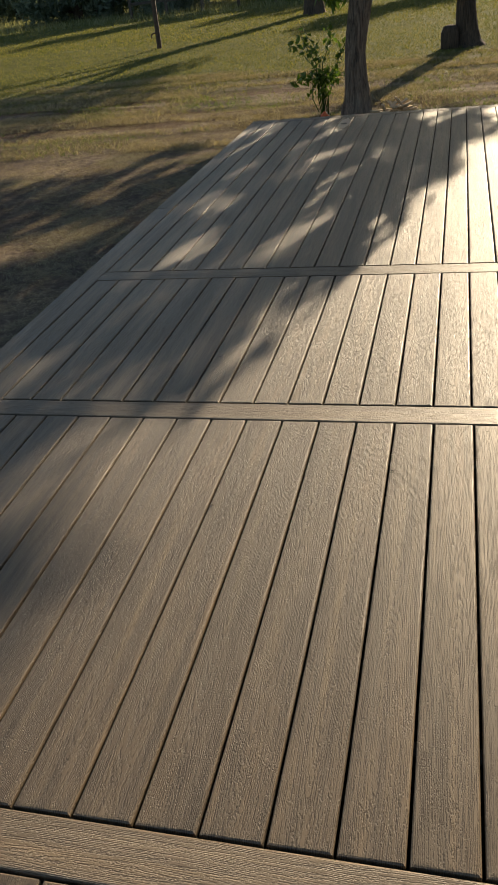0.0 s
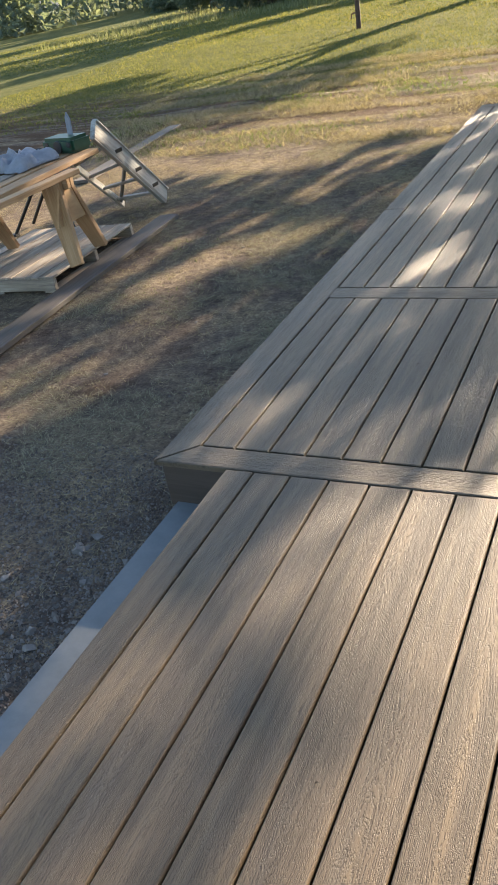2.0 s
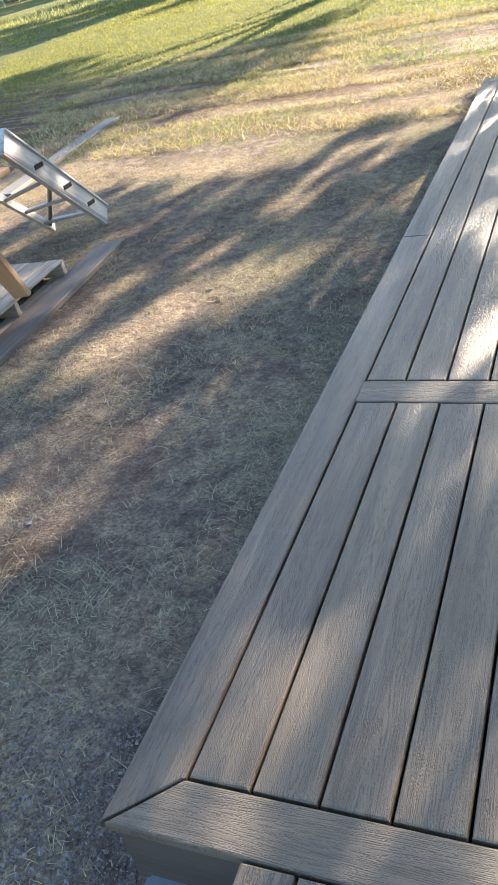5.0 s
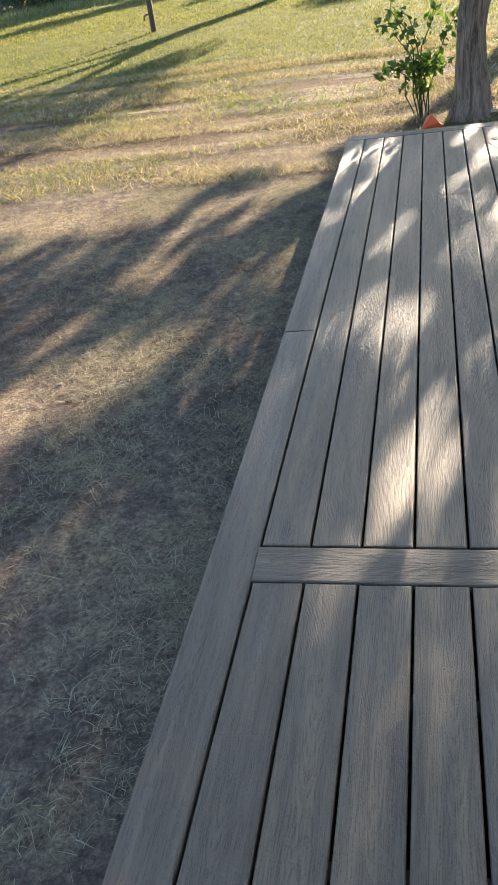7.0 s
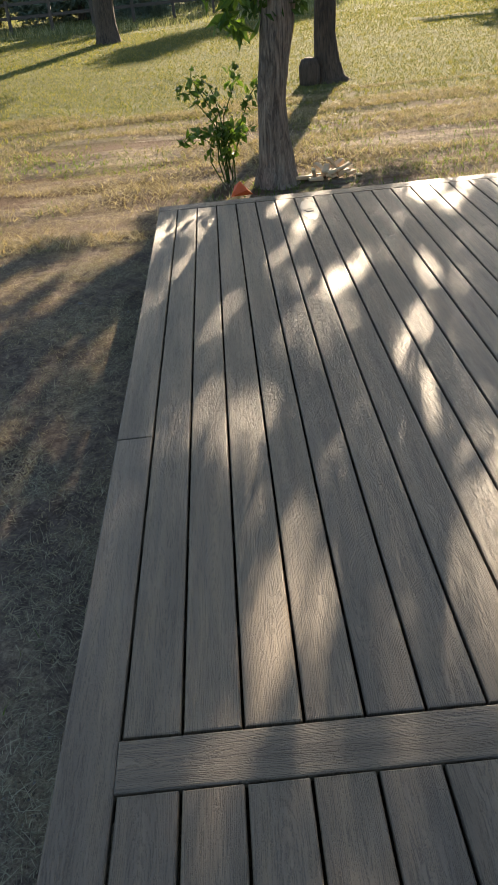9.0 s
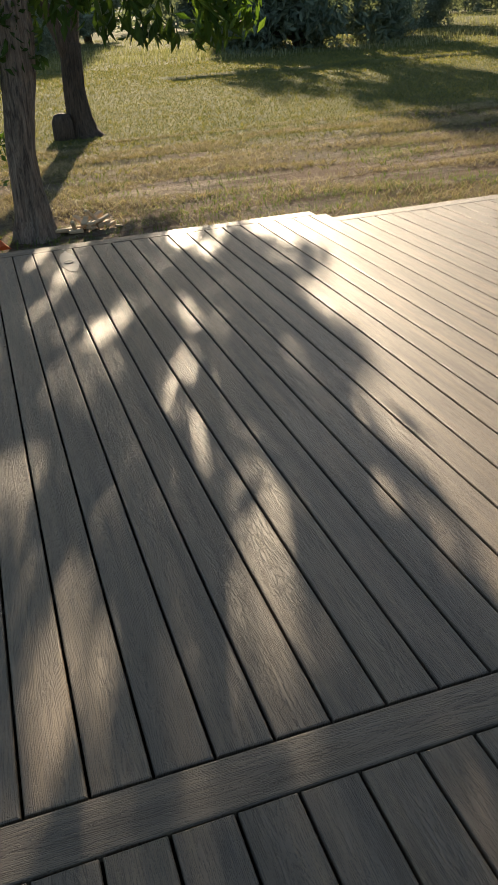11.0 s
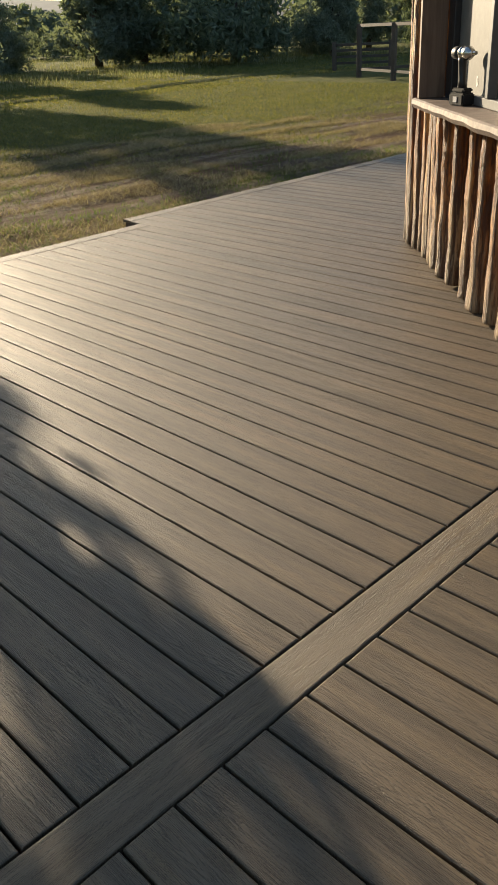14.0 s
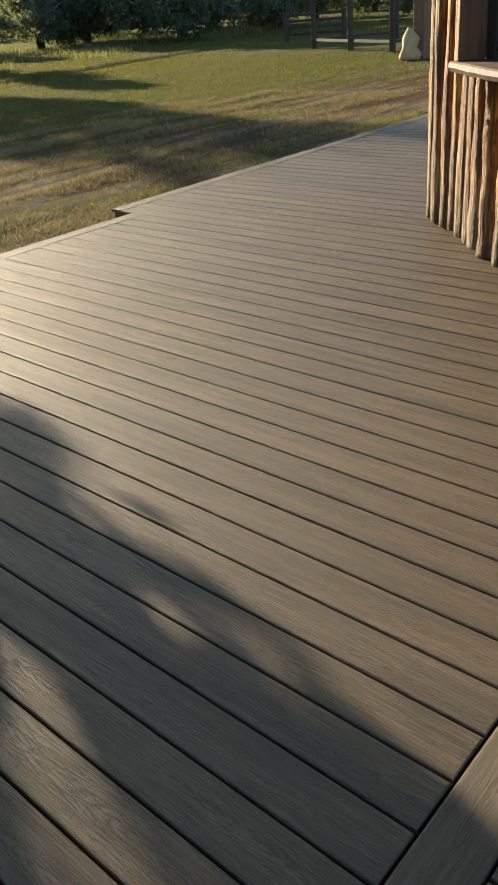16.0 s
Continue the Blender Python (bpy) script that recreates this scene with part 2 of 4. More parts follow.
BARK = bark_mat("grey_brown_bark", (0.060, 0.043, 0.032), (0.34, 0.26, 0.19))
BARK2 = bark_mat("dark_bark", (0.03, 0.022, 0.016), (0.12, 0.085, 0.06))
LEAF = leaf_mat("broad_green_leaf", (0.040, 0.085, 0.012), (0.095, 0.155, 0.028), 0.45, 0.45, 0.3)
# darker copy of the broad leaf: dark foliage, and leaves with shade in the colour
LEAFDARK = leaf_mat("dark_and_shaded_leaf", (0.026, 0.052, 0.012), (0.055, 0.092, 0.022), 0.30)
# far foliage: lightened to grey-green, the distance haze put into the leaf colour
JUNIPER = leaf_mat("hazed_juniper_foliage", (0.085, 0.115, 0.085), (0.17, 0.205, 0.155), 0.28, 0.8)
JUNIPER2 = leaf_mat("hazed_grey_foliage", (0.115, 0.145, 0.115), (0.21, 0.245, 0.195), 0.30, 0.8)
STRAW = leaf_mat("dry_straw", (0.15, 0.118, 0.072), (0.48, 0.405, 0.275), 0.25, 0.7)
HAY = leaf_mat("faded_olive_hay", (0.15, 0.135, 0.095), (0.46, 0.42, 0.31), 0.25, 0.8)
GRASS = leaf_mat("lawn_grass", (0.055, 0.078, 0.024), (0.22, 0.200, 0.075), 0.4, 0.6)
TUFT = leaf_mat("fresh_green_grass", (0.055, 0.100, 0.020), (0.15, 0.20, 0.050), 0.4, 0.6)
WEED = leaf_mat("pale_tall_weeds", (0.10, 0.12, 0.055), (0.28, 0.275, 0.18), 0.4, 0.7)
CONCRETE = simple("blue_grey_footing", (0.115, 0.128, 0.132), (0.22, 0.228, 0.225), 7, 0.75, 0, 0.3, 0.004)
STONE = simple("pale_stone", (0.11, 0.095, 0.085), (0.27, 0.245, 0.22), 18, 0.9, 0, 0.6, 0.01)
GRAVEL = leaf_mat("gravel_chips", (0.08, 0.066, 0.057), (0.27, 0.238, 0.21), 0.0, 0.9)
BLACK = simple("black_plastic", (0.012, 0.012, 0.013), (0.025, 0.025, 0.027), 60, 0.45, 0, 0.1)
BLACKMETAL = simple("black_metal_tube", (0.015, 0.015, 0.016), (0.04, 0.038, 0.035), 40, 0.45, 0.6, 0.1)
STEEL = simple("bright_steel", (0.45, 0.44, 0.42), (0.65, 0.63, 0.60), 50, 0.25, 1.0, 0.1)
GREENPLASTIC = simple("dark_green_plastic", (0.010, 0.042, 0.022), (0.018, 0.070, 0.038), 30, 0.45, 0, 0.15)
BLUECLOTH = simple("blue_grey_cloth", (0.15, 0.165, 0.195), (0.34, 0.35, 0.38), 8, 0.85, 0, 0.6, 0.02)
ORANGE = simple("orange_plastic", (0.55, 0.075, 0.015), (0.72, 0.13, 0.03), 20, 0.5)
PAPER = simple("white_scrap", (0.55, 0.52, 0.50), (0.75, 0.72, 0.70), 30, 0.7)
RUST = simple("rusty_pipe", (0.045, 0.030, 0.022), (0.13, 0.085, 0.06), 25, 0.8, 0.3)
DARKPLANK = wood("dark_grey_plank", (0.055, 0.045, 0.038), (0.095, 0.080, 0.068), (0.14, 0.122, 0.106))
FENCEWOOD = wood("old_fence_wood", (0.035, 0.027, 0.021), (0.065, 0.05, 0.04), (0.11, 0.088, 0.07))
VINYL = simple("grey_window_frame", (0.10, 0.10, 0.10), (0.14, 0.14, 0.135), 30, 0.5)
SPLINTER = simple("split_wood", (0.45, 0.31, 0.17), (0.68, 0.52, 0.33), 25, 0.8)
RESIN = simple("clear_wet_patch", (0.17, 0.135, 0.105), (0.32, 0.27, 0.23), 60, 0.3, 0, 0.5)
# flat blue-grey that carries the air haze over the hills in its colour
HILL = simple("haze_coloured_hill", (0.10, 0.115, 0.12), (0.15, 0.165, 0.165), 0.05, 1.0, 0, 0.0)
ROOFMAT = simple("brown_roof", (0.06, 0.045, 0.035), (0.10, 0.08, 0.06), 6, 0.9)


def glass_mat():
    m, n, l, b = mat("window_glass", 0.03)
    b.inputs["Transmission Weight"].default_value = 1.0
    b.inputs["IOR"].default_value = 1.5
    b.inputs["Base Color"].default_value = (0.75, 0.8, 0.78, 1)
    bump(n, l, b, noise_tex(n, l, coords(n, l), 3.0, 2), 0.05, 0.01)
    return m


GLASS = glass_mat()
SCREEN = simple("grey_insect_screen", (0.085, 0.083, 0.075), (0.15, 0.145, 0.13), 160, 0.6, 0, 0.3)


# ---- mesh tools ----
def part(name, bm, material, parent=None, label=""):
    me = bpy.data.meshes.new(name)
    if isinstance(bm, bmesh.types.BMesh):
        bm.to_mesh(me)
        bm.free()
    else:
        me.from_pydata(*bm)
    me.materials.append(material)
    ob = new(name, me)
    if parent is not None:
        ob.parent = parent
    if label:
        ob["label"] = label
    return ob


def empty(name, at=(0, 0, 0), rz=0.0, label="", category="", group="", kind=""):
    ob = new(name)
    ob.empty_display_size = 0.1
    ob.matrix_basis = pose(*at, 0, 0, rz)
    return tagged(ob, label, category, group, kind)


def smooth(ob, angle=None):
    for p in ob.data.polygons:
        p.use_smooth = True
    return ob


def box(bm, lo, hi, bevel=0.0, m=None, segments=1):
    """A box from corner to corner in bm, edges bevelled."""
    lo, hi = Vector(lo), Vector(hi)
    r = bmesh.ops.create_cube(bm, size=1.0)
    c, s = (lo + hi) / 2, hi - lo
    for v in r["verts"]:
        v.co = Vector((v.co.x * s.x, v.co.y * s.y, v.co.z * s.z)) + c
    vs = r["verts"]
    if bevel > 0:
        es = list({e for v in vs for e in v.link_edges})
        out = bmesh.ops.bevel(bm, geom=es, offset=bevel, segments=segments, affect="EDGES")
        vs = list({v for f in out["faces"] for v in f.verts} | {v for v in vs if v.is_valid})
    if m is not None:
        bmesh.ops.transform(bm, matrix=m, verts=vs)
    return vs


def boxes(*items, bevel=0.004):
    bm = bmesh.new()
    for lo, hi in items:
        box(bm, lo, hi, bevel)
    return bm


def beam(a, c, w, h, bevel=0.004, up=(0, 0, 1)):
    """A bmesh plank of width w and thickness h from a to c; its matrix puts local y along the plank."""
    a, c = Vector(a), Vector(c)
    y = (c - a).normalized()
    x = y.cross(Vector(up))
    x = x.normalized() if x.length > 1e-4 else Vector((1, 0, 0))
    z = x.cross(y)
    rot = Matrix((x, y, z)).transposed().to_4x4()
    bm = bmesh.new()
    box(bm, (-w / 2, 0, -h / 2), (w / 2, (c - a).length, h / 2), bevel)
    return bm, Matrix.Translation(a) @ rot


def beam_part(name, a, c, w, h, material, parent=None, label="", bevel=0.004, up=(0, 0, 1)):
    bm, m = beam(a, c, w, h, bevel, up)
    ob = part(name, bm, material, parent, label)
    ob.matrix_basis = m
    return ob


def tube(points, radii, sides=10, rough=0.0, seed=0, cap=True, twist=0.0, ridge=0.0):
    """Vertices and faces of a tapered tube along points, uneven by rough."""
    rnd = random.Random(seed)
    pts = [Vector(p) for p in points]
    verts, faces = [], []
    for i, (p, r) in enumerate(zip(pts, radii)):
        d = (pts[min(i + 1, len(pts) - 1)] - pts[max(i - 1, 0)]).normalized()
        x = d.cross(Vector((0.13, 1, 0.07)))
        x.normalize()
        y = d.cross(x)
        for k in range(sides):
            a = 2 * math.pi * k / sides + twist * i
            q = r * (1 + rough * (noise.noise(Vector((math.cos(a) * 1.6, math.sin(a) * 1.6, p.z * 1.1 + seed * 7.1))) * 1.6 + rnd.uniform(-0.25, 0.25)))
            if ridge:
                q *= 1 + ridge * abs(noise.noise(Vector((math.cos(a) * 4.5, math.sin(a) * 4.5, p.z * 0.9 + seed)))) - 0.5 * ridge * abs(noise.noise(Vector((math.cos(a) * 11, math.sin(a) * 11, p.z * 2.5 + seed))))
            verts.append(p + x * (q * math.cos(a)) + y * (q * math.sin(a)))
    for i in range(len(pts) - 1):
        for k in range(sides):
            k2 = (k + 1) % sides
            faces.append((i * sides + k, i * sides + k2, (i + 1) * sides + k2, (i + 1) * sides + k))
    if cap:
        faces.append(tuple(range(sides))[::-1])
        faces.append(tuple((len(pts) - 1) * sides + k for k in range(sides)))
    return verts, faces


def join(*meshes):
    verts, faces = [], []
    for v, f in meshes:
        o = len(verts)
        verts += v
        faces += [tuple(i + o for i in q) for q in f]
    return verts, [], faces


def leaf_cloud(places, size, seed, long=1.0, droop=0.3):
    """Many small bent leaves (two faces each) about the given places."""
    rs = np.random.RandomState(seed)
    p = np.asarray(places, float)
    k = len(p)
    d = rs.normal(size=(k, 3))
    d[:, 2] -= droop
    d /= np.linalg.norm(d, axis=1)[:, None]
    w = np.cross(d, rs.normal(size=(k, 3)))
    w /= np.linalg.norm(w, axis=1)[:, None] + 1e-9
    nrm = np.cross(d, w)
    s = size * rs.uniform(0.6, 1.35, k)[:, None]
    a = p - d * s * 0.5 * long
    e = p + d * s * 0.5 * long - nrm * s * 0.16
    q1 = p + w * s * 0.27 + nrm * s * 0.05
    q2 = p - w * s * 0.27 + nrm * s * 0.05
    v = np.stack([a, q1, e, q2], 1).reshape(-1, 3)
    i = np.arange(k)[:, None] * 4
    f = np.concatenate([i + [0, 1, 2], i + [0, 2, 3]], 1).reshape(-1, 3)
    return v.tolist(), [], f.tolist()


def blades(xy, z, height, width, seed, lean=0.5):
    """Grass blades: one narrow bent strip each."""
    rs = np.random.RandomState(seed)
    k = len(xy)
    a = rs.uniform(0, 2 * np.pi, k)
    h = height * rs.uniform(0.45, 1.3, k)
    w = width * rs.uniform(0.6, 1.3, k)
    lx, ly = rs.normal(0, lean, k) * h, rs.normal(0, lean, k) * h
    base = np.column_stack([xy, z])
    side = np.column_stack([np.cos(a) * w / 2, np.sin(a) * w / 2, 0 * a])
    midp = base + np.column_stack([lx * 0.35, ly * 0.35, h * 0.6])
    tip = base + np.column_stack([lx, ly, h])
    v = np.stack([base - side, base + side, midp + side * 0.7, midp - side * 0.7, tip], 1).reshape(-1, 3)
    i = np.arange(k)[:, None] * 5
    f = [tuple(r) for r in (i + [0, 1, 2, 3]).tolist()] + [tuple(r) for r in (i + [3, 2, 4]).tolist()]
    return v.tolist(), [], f


# ---- ground ----
GZ = -0.27


def ground_height(x, y):
    r = math.hypot(x, y)
    near = 1.0 if r < 60 else max(0.0, 1 - (r - 60) / 60)
    h = 0.025 * noise.noise(Vector((x * 0.35, y * 0.35, 0))) + 0.012 * noise.noise(Vector((x * 1.7, y * 1.7, 3)))
    h += near * 0.10 * noise.noise(Vector((x * 0.06, y * 0.06, 5))) * min(1, max(0, (r - 8) / 12))
    if -12 < x < 18 and 5.2 < y < 12:                    # furrows left by the rake
        h += 0.030 * noise.noise(Vector((x * 0.45, y * 2.4, 8))) * min(1, (y - 5.2) / 0.8, 12 - y)
    lip = y - (22.6 + 0.03 * (x - 14) + 0.5 * noise.noise(Vector((x * 0.2, 1, 2))))
    if x > 6 and -0.8 < lip < 2.5:                       # low bank across the lawn
        h += -0.10 * math.exp(-(lip / 0.28) ** 2) + 0.05 * math.exp(-((lip - 0.7) / 0.6) ** 2)
    # the soil lies against the footing, never above the deck frame
    return GZ + h


def axis_steps(a, b, fine_a, fine_b, fine, grow=1.22):
    out = list(np.arange(fine_a, fine_b + 1e-6, fine))
    s, x = fine, fine_b
    while x < b:
        s *= grow
        x += s
        out.append(x)
    s, x = fine, fine_a
    while x > a:
        s *= grow
        x -= s
        out.insert(0, x)
    return out


def build_ground():
    xs = axis_steps(-1500, 1500, -9, 16, 0.16)
    ys = axis_steps(-600, 1500, -5, 26, 0.16)
    verts = [(x, y, ground_height(x, y)) for y in ys for x in xs]
    w = len(xs)
    faces = [(j * w + i, j * w + i + 1, (j + 1) * w + i + 1, (j + 1) * w + i) for j in range(len(ys) - 1) for i in range(w - 1)]
    g = part("ground", (verts, [], faces), GROUND)
    smooth(g)
    tagged(g, "dry trampled soil and mown yellow-green lawn", "ground", kind="structure")


build_ground()


# ---- deck ----
P = 0.1445
deck = empty("deck", (0, 0, 0), 0, "brown wood-grain composite deck with framed border boards", "deck", kind="structure")
BOARD_MESHES = {}


def plank_mesh(width, length, thick=0.024, mitre=(0.0, 0.0)):
    """A board along local y with eased edges; mitre shifts an end's far corner."""
    key = (round(width, 4), round(length, 4), thick, mitre)
    if key in BOARD_MESHES:
        return BOARD_MESHES[key]
    e = 0.007
    prof = [(0, -thick), (0, -e), (e * 0.12, -e * 0.5), (e * 0.45, -e * 0.14), (e, 0), (width - e, 0), (width - e * 0.45, -e * 0.14), (width - e * 0.12, -e * 0.5), (width, -e), (width, -thick)]
    verts = []
    for x, z in prof:
        verts.append((x, mitre[0] * x / width + (e * 0.6 if z == 0 else 0), z))
    for x, z in prof:
        verts.append((x, length - mitre[1] * x / width - (e * 0.6 if z == 0 else 0), z))
    k = len(prof)
    faces = [(i, i + 1, k + i + 1, k + i) for i in range(k - 1)] + [(k - 1, 0, k, 2 * k - 1), tuple(range(k))[::-1], tuple(range(k, 2 * k))]
    faces = [f[::-1] for f in faces]
    me = bpy.data.meshes.new("plank")
    me.from_pydata(verts, [], faces)
    me.materials.append(BOARD)
    BOARD_MESHES[key] = me
    return me


def lay(width, length, x, y, rz=0.0, z=0.0, mitre=(0.0, 0.0)):
    ob = new("plank", plank_mesh(width, length, 0.024, mitre))
    ob.parent = deck
    ob.matrix_basis = pose(x, y, z, 0, 0, rz)
    return ob


GAP = 0.0074
PN, XN = 0.1451, 0.2885            # the lower field: board pitch and first joint
MID, NEAR, LOW = -1.634, -1.770, -3.503
FAR, FAR_IN, REC, REC_IN = 4.885, 4.742, 4.60, 4.457
X_REC0, X_REC1, X_END = 2.95, 4.80, 10.6


def build_deck():
    rnd = random.Random(4)
    bw = P - GAP
    # far field
    k = 0
    while k * P < X_END - 0.2:
        x = k * P + GAP / 2
        if X_REC0 - 0.02 < x < X_REC1 - P * 0.5:
            end = REC_IN
        else:
            end = FAR_IN
        y0 = 0.0 if x < 5.4 else 2.2
        lay(bw, end - y0 - GAP, x, y0 + GAP / 2, 0, rnd.uniform(-0.0006, 0.0006))
        k += 1
    # middle field
    for k in range(29):
        lay(bw, -0.148 - MID - GAP, k * P + GAP / 2, MID + GAP / 2, 0, rnd.uniform(-0.0006, 0.0006))
    # near field
    for k in range(27):
        lay(PN - GAP, NEAR - LOW - GAP, XN + k * PN + GAP / 2, LOW + GAP / 2, 0, rnd.uniform(-0.0006, 0.0006))
    for k in range(27):
        lay(PN - GAP, 1.75, XN + k * PN + GAP / 2, LOW - 0.139 - GAP / 2 - 1.75, 0, rnd.uniform(-0.0006, 0.0006))
    # cross bands; local y runs along +x
    lay(0.148 - GAP, 4.25, 0.0 - GAP / 2, -GAP / 2, -90)
    lay(0.139 - GAP, 4.25, XN, LOW - GAP / 2, -90)
    lay(MID - NEAR - GAP, 4.2, 0.0015, MID - GAP / 2, -90, 0.0, (-0.1335, 0.0))
    # side border, in two lengths; mitred at the near corner
    lay(0.142 - GAP / 2, 1.409 - NEAR - 0.003 - GAP / 2, -0.142, NEAR + GAP / 2, 0, 0.0, (0.134, 0.0))
    lay(0.142 - GAP / 2, FAR_IN - 1.409 - 0.003, -0.142, 1.411)
    lay(XN - 0.176 - 0.003, NEAR - LOW - GAP / 2 + 1.9, 0.176, LOW - 1.9)
    # far borders
    lay(0.143 - GAP / 2, X_REC0 + 0.142, -0.142, FAR, -90)
    lay(0.143 - GAP / 2, X_REC1 - X_REC0 - 0.004, X_REC0 + 0.002, REC, -90)
    lay(0.143 - GAP / 2, X_END - X_REC1 + 0.02, X_REC1, FAR, -90)


def fascia(a, c, h=0.19, top=-0.026, t=0.022):
    beam_part("fascia", (*a, top - h / 2), (*c, top - h / 2), t, h, FASCIA, deck)


build_deck()
for a, c in (((-0.118, -1.733), (-0.118, 4.86)), ((-0.118, 4.862), (2.925, 4.862)), ((2.927, 4.86), (2.927, 4.58)), ((2.94, 4.578), (4.80, 4.578)),
             ((4.826, 4.60), (4.826, 4.86)), ((4.815, 4.862), (10.55, 4.862)), ((-0.118, -1.746), (0.20, -1.746)), ((0.20, -1.76), (0.20, -5.4))):
    fascia(a, c)
for y in (-5.2, -4.8, -4.4, -4.0, -3.6, -3.2, -2.8, -2.4, -2.0, -1.71, -1.3, -0.9, -0.5, -0.08, 0.35, 0.76, 1.17, 1.58, 1.99, 2.4, 2.81, 3.22, 3.63, 4.04, 4.36):
    beam_part("joist", (0.215 if y < -1.75 else -0.1, y, -0.10), (4.1 if y < 0 else (5.4 if y < 2.3 else 10.5), y, -0.10), 0.04, 0.14, JOIST, deck)


def footing():
    bm = bmesh.new()
    box(bm, (-0.095, -5.6, GZ - 0.1), (0.30, -1.70, -0.195), 0.012, None, 2)
    f = part("footing", bm, CONCRETE)
    tagged(f, "blue-grey concrete footing strip beside the lower deck edge", "footing")


footing()


# ---- house ----
W0, WD = Vector((4.03, 0.707, 0)), Vector((1.63, 1.78, 0)).normalized()
WN = Vector((-WD.y, WD.x, 0))
WALL_M = Matrix((WD, WN, Vector((0, 0, 1)))).transposed().to_4x4()
WALL_M.translation = W0          # local x along the wall, local y outwards


def log_mesh(seed, length, r):
    rnd = random.Random(seed)
    pts, rad = [], []
    bend = (rnd.uniform(-0.006, 0.006), rnd.uniform(-0.006, 0.006))
    steps = 34
    for i in range(steps + 1):
        u = i / steps
        pts.append((bend[0] * math.sin(u * 5 + seed), bend[1] * math.cos(u * 4 + seed), u * length))
        rad.append(r * (1.05 - 0.12 * u) * (1 + 0.05 * math.sin(u * 17 + seed * 3)))
    return tube(pts, rad, 18, 0.12, seed, ridge=0.16)


house = empty("house", (0, 0, 0), 0, "log-sided house with vertical peeled logs and a wide window", "house")
house.matrix_basis = WALL_M


def build_house():
    H = 2.75
    ax0, ax1 = -0.72, 2.36
    wx0, wx1, wz0, wz1 = -0.36, 1.34, 1.0, 2.2
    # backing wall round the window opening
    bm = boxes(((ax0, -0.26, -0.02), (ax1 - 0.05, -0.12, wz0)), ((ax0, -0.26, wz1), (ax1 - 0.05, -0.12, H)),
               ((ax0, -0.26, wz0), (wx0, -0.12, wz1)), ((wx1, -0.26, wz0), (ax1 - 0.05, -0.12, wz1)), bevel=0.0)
    part("wall", bm, DARKWALL, house, "dark brown wall behind the logs, gap shade in its colour")
    # other walls that close the house; in wall coordinates
    inv = WALL_M.inverted()
    def side(a, c):
        p, q = inv @ Vector((*a, 0)), inv @ Vector((*c, 0))
        beam_part("wall", (p.x, p.y, H / 2 - 0.1), (q.x, q.y, H / 2 - 0.1), 0.16, H + 0.2, DARKWALL, house)
    far = WALL_M @ Vector((ax1 - 0.08, -0.2, 0))
    near = WALL_M @ Vector((ax0 + 0.05, -0.2, 0))
    side((far.x, far.y), (10.4, far.y))
    side((10.4, far.y), (10.4, -6.0))
    side((10.4, -6.0), (4.5, -6.0))
    side((4.5, -6.0), (4.5, near.y))
    side((4.5, near.y), (near.x, near.y))
    foot = [inv @ Vector((x, y, 0)) for x, y in ((far.x, far.y), (10.4, far.y), (10.4, -6.0), (4.5, -6.0), (4.5, near.y), (near.x, near.y))]
    vs = [(p.x, p.y, H + 0.11) for p in foot] + [(p.x, p.y, H + 0.25) for p in foot]
    fs = [(0, 1, 2, 3, 4, 5)[::-1], (6, 7, 8, 9, 10, 11)] + [(i, (i + 1) % 6, 6 + (i + 1) % 6, 6 + i) for i in range(6)]
    part("roof", (vs, [], fs), ROOFMAT, house)
    # logs
    rnd = random.Random(11)
    x = ax0 + 0.08
    i = 0
    while x < ax1 - 0.05:
        r = rnd.uniform(0.052, 0.064)
        inside = wx0 - 0.05 < x < wx1 + 0.03
        spans = [(0.0, wz0 - 0.012)] if inside else [(0.0, H)]
        if inside:
            spans.append((wz1 + 0.05, H))
        for z0, z1 in spans:
            v, f = log_mesh(i * 3 + int(z0 * 10), z1 - z0, r)
            ob = part("log", (v, [], f), LOG, house)
            smooth(ob)
            ob.matrix_basis = pose(x, -0.045 + rnd.uniform(-0.012, 0.012), z0 + 0.004 + (rnd.uniform(0, 0.02) if z0 == 0 else 0), 0, 0, rnd.uniform(0, 360))
        x += rnd.uniform(0.215, 0.25) if x < 1.2 else rnd.uniform(0.135, 0.165)
        i += 1
    # loose strip of log at the far corner
    v, f = log_mesh(91, H, 0.05)
    c = part("log", (v, [], f), LOG, house)
    smooth(c)
    c.matrix_basis = pose(ax1 + 0.015, -0.17, 0.004)
    # window: jambs, head, frame, panes
    win = empty("window")
    win.parent = house
    beam_part("jamb", (wx1 - 0.022, 0.085, 1.054), (wx1 - 0.022, 0.085, 2.2), 0.042, 0.15, TRIMWOOD, win, up=(0, 1, 0))
    beam_part("jamb", (wx0 + 0.045, 0.105, 1.054), (wx0 + 0.045, 0.105, 2.2), 0.085, 0.11, TRIMWOOD, win, up=(0, 1, 0))
    beam_part("head", (wx0, 0.06, 2.22), (wx1, 0.06, 2.22), 0.20, 0.045, TRIMWOOD, win)
    fr = boxes(((wx0 + 0.0, -0.075, 1.054), (wx0 + 0.06, 0.0, 2.2)), ((wx0 + 0.06, -0.075, 1.054), (1.17, 0.0, 1.10)), ((wx0 + 0.06, -0.075, 2.14), (1.17, 0.0, 2.2)),
               ((0.50, -0.075, 1.10), (0.545, 0.006, 2.14)), ((0.545, -0.075, 1.10), (0.60, -0.01, 2.14)), bevel=0.004)
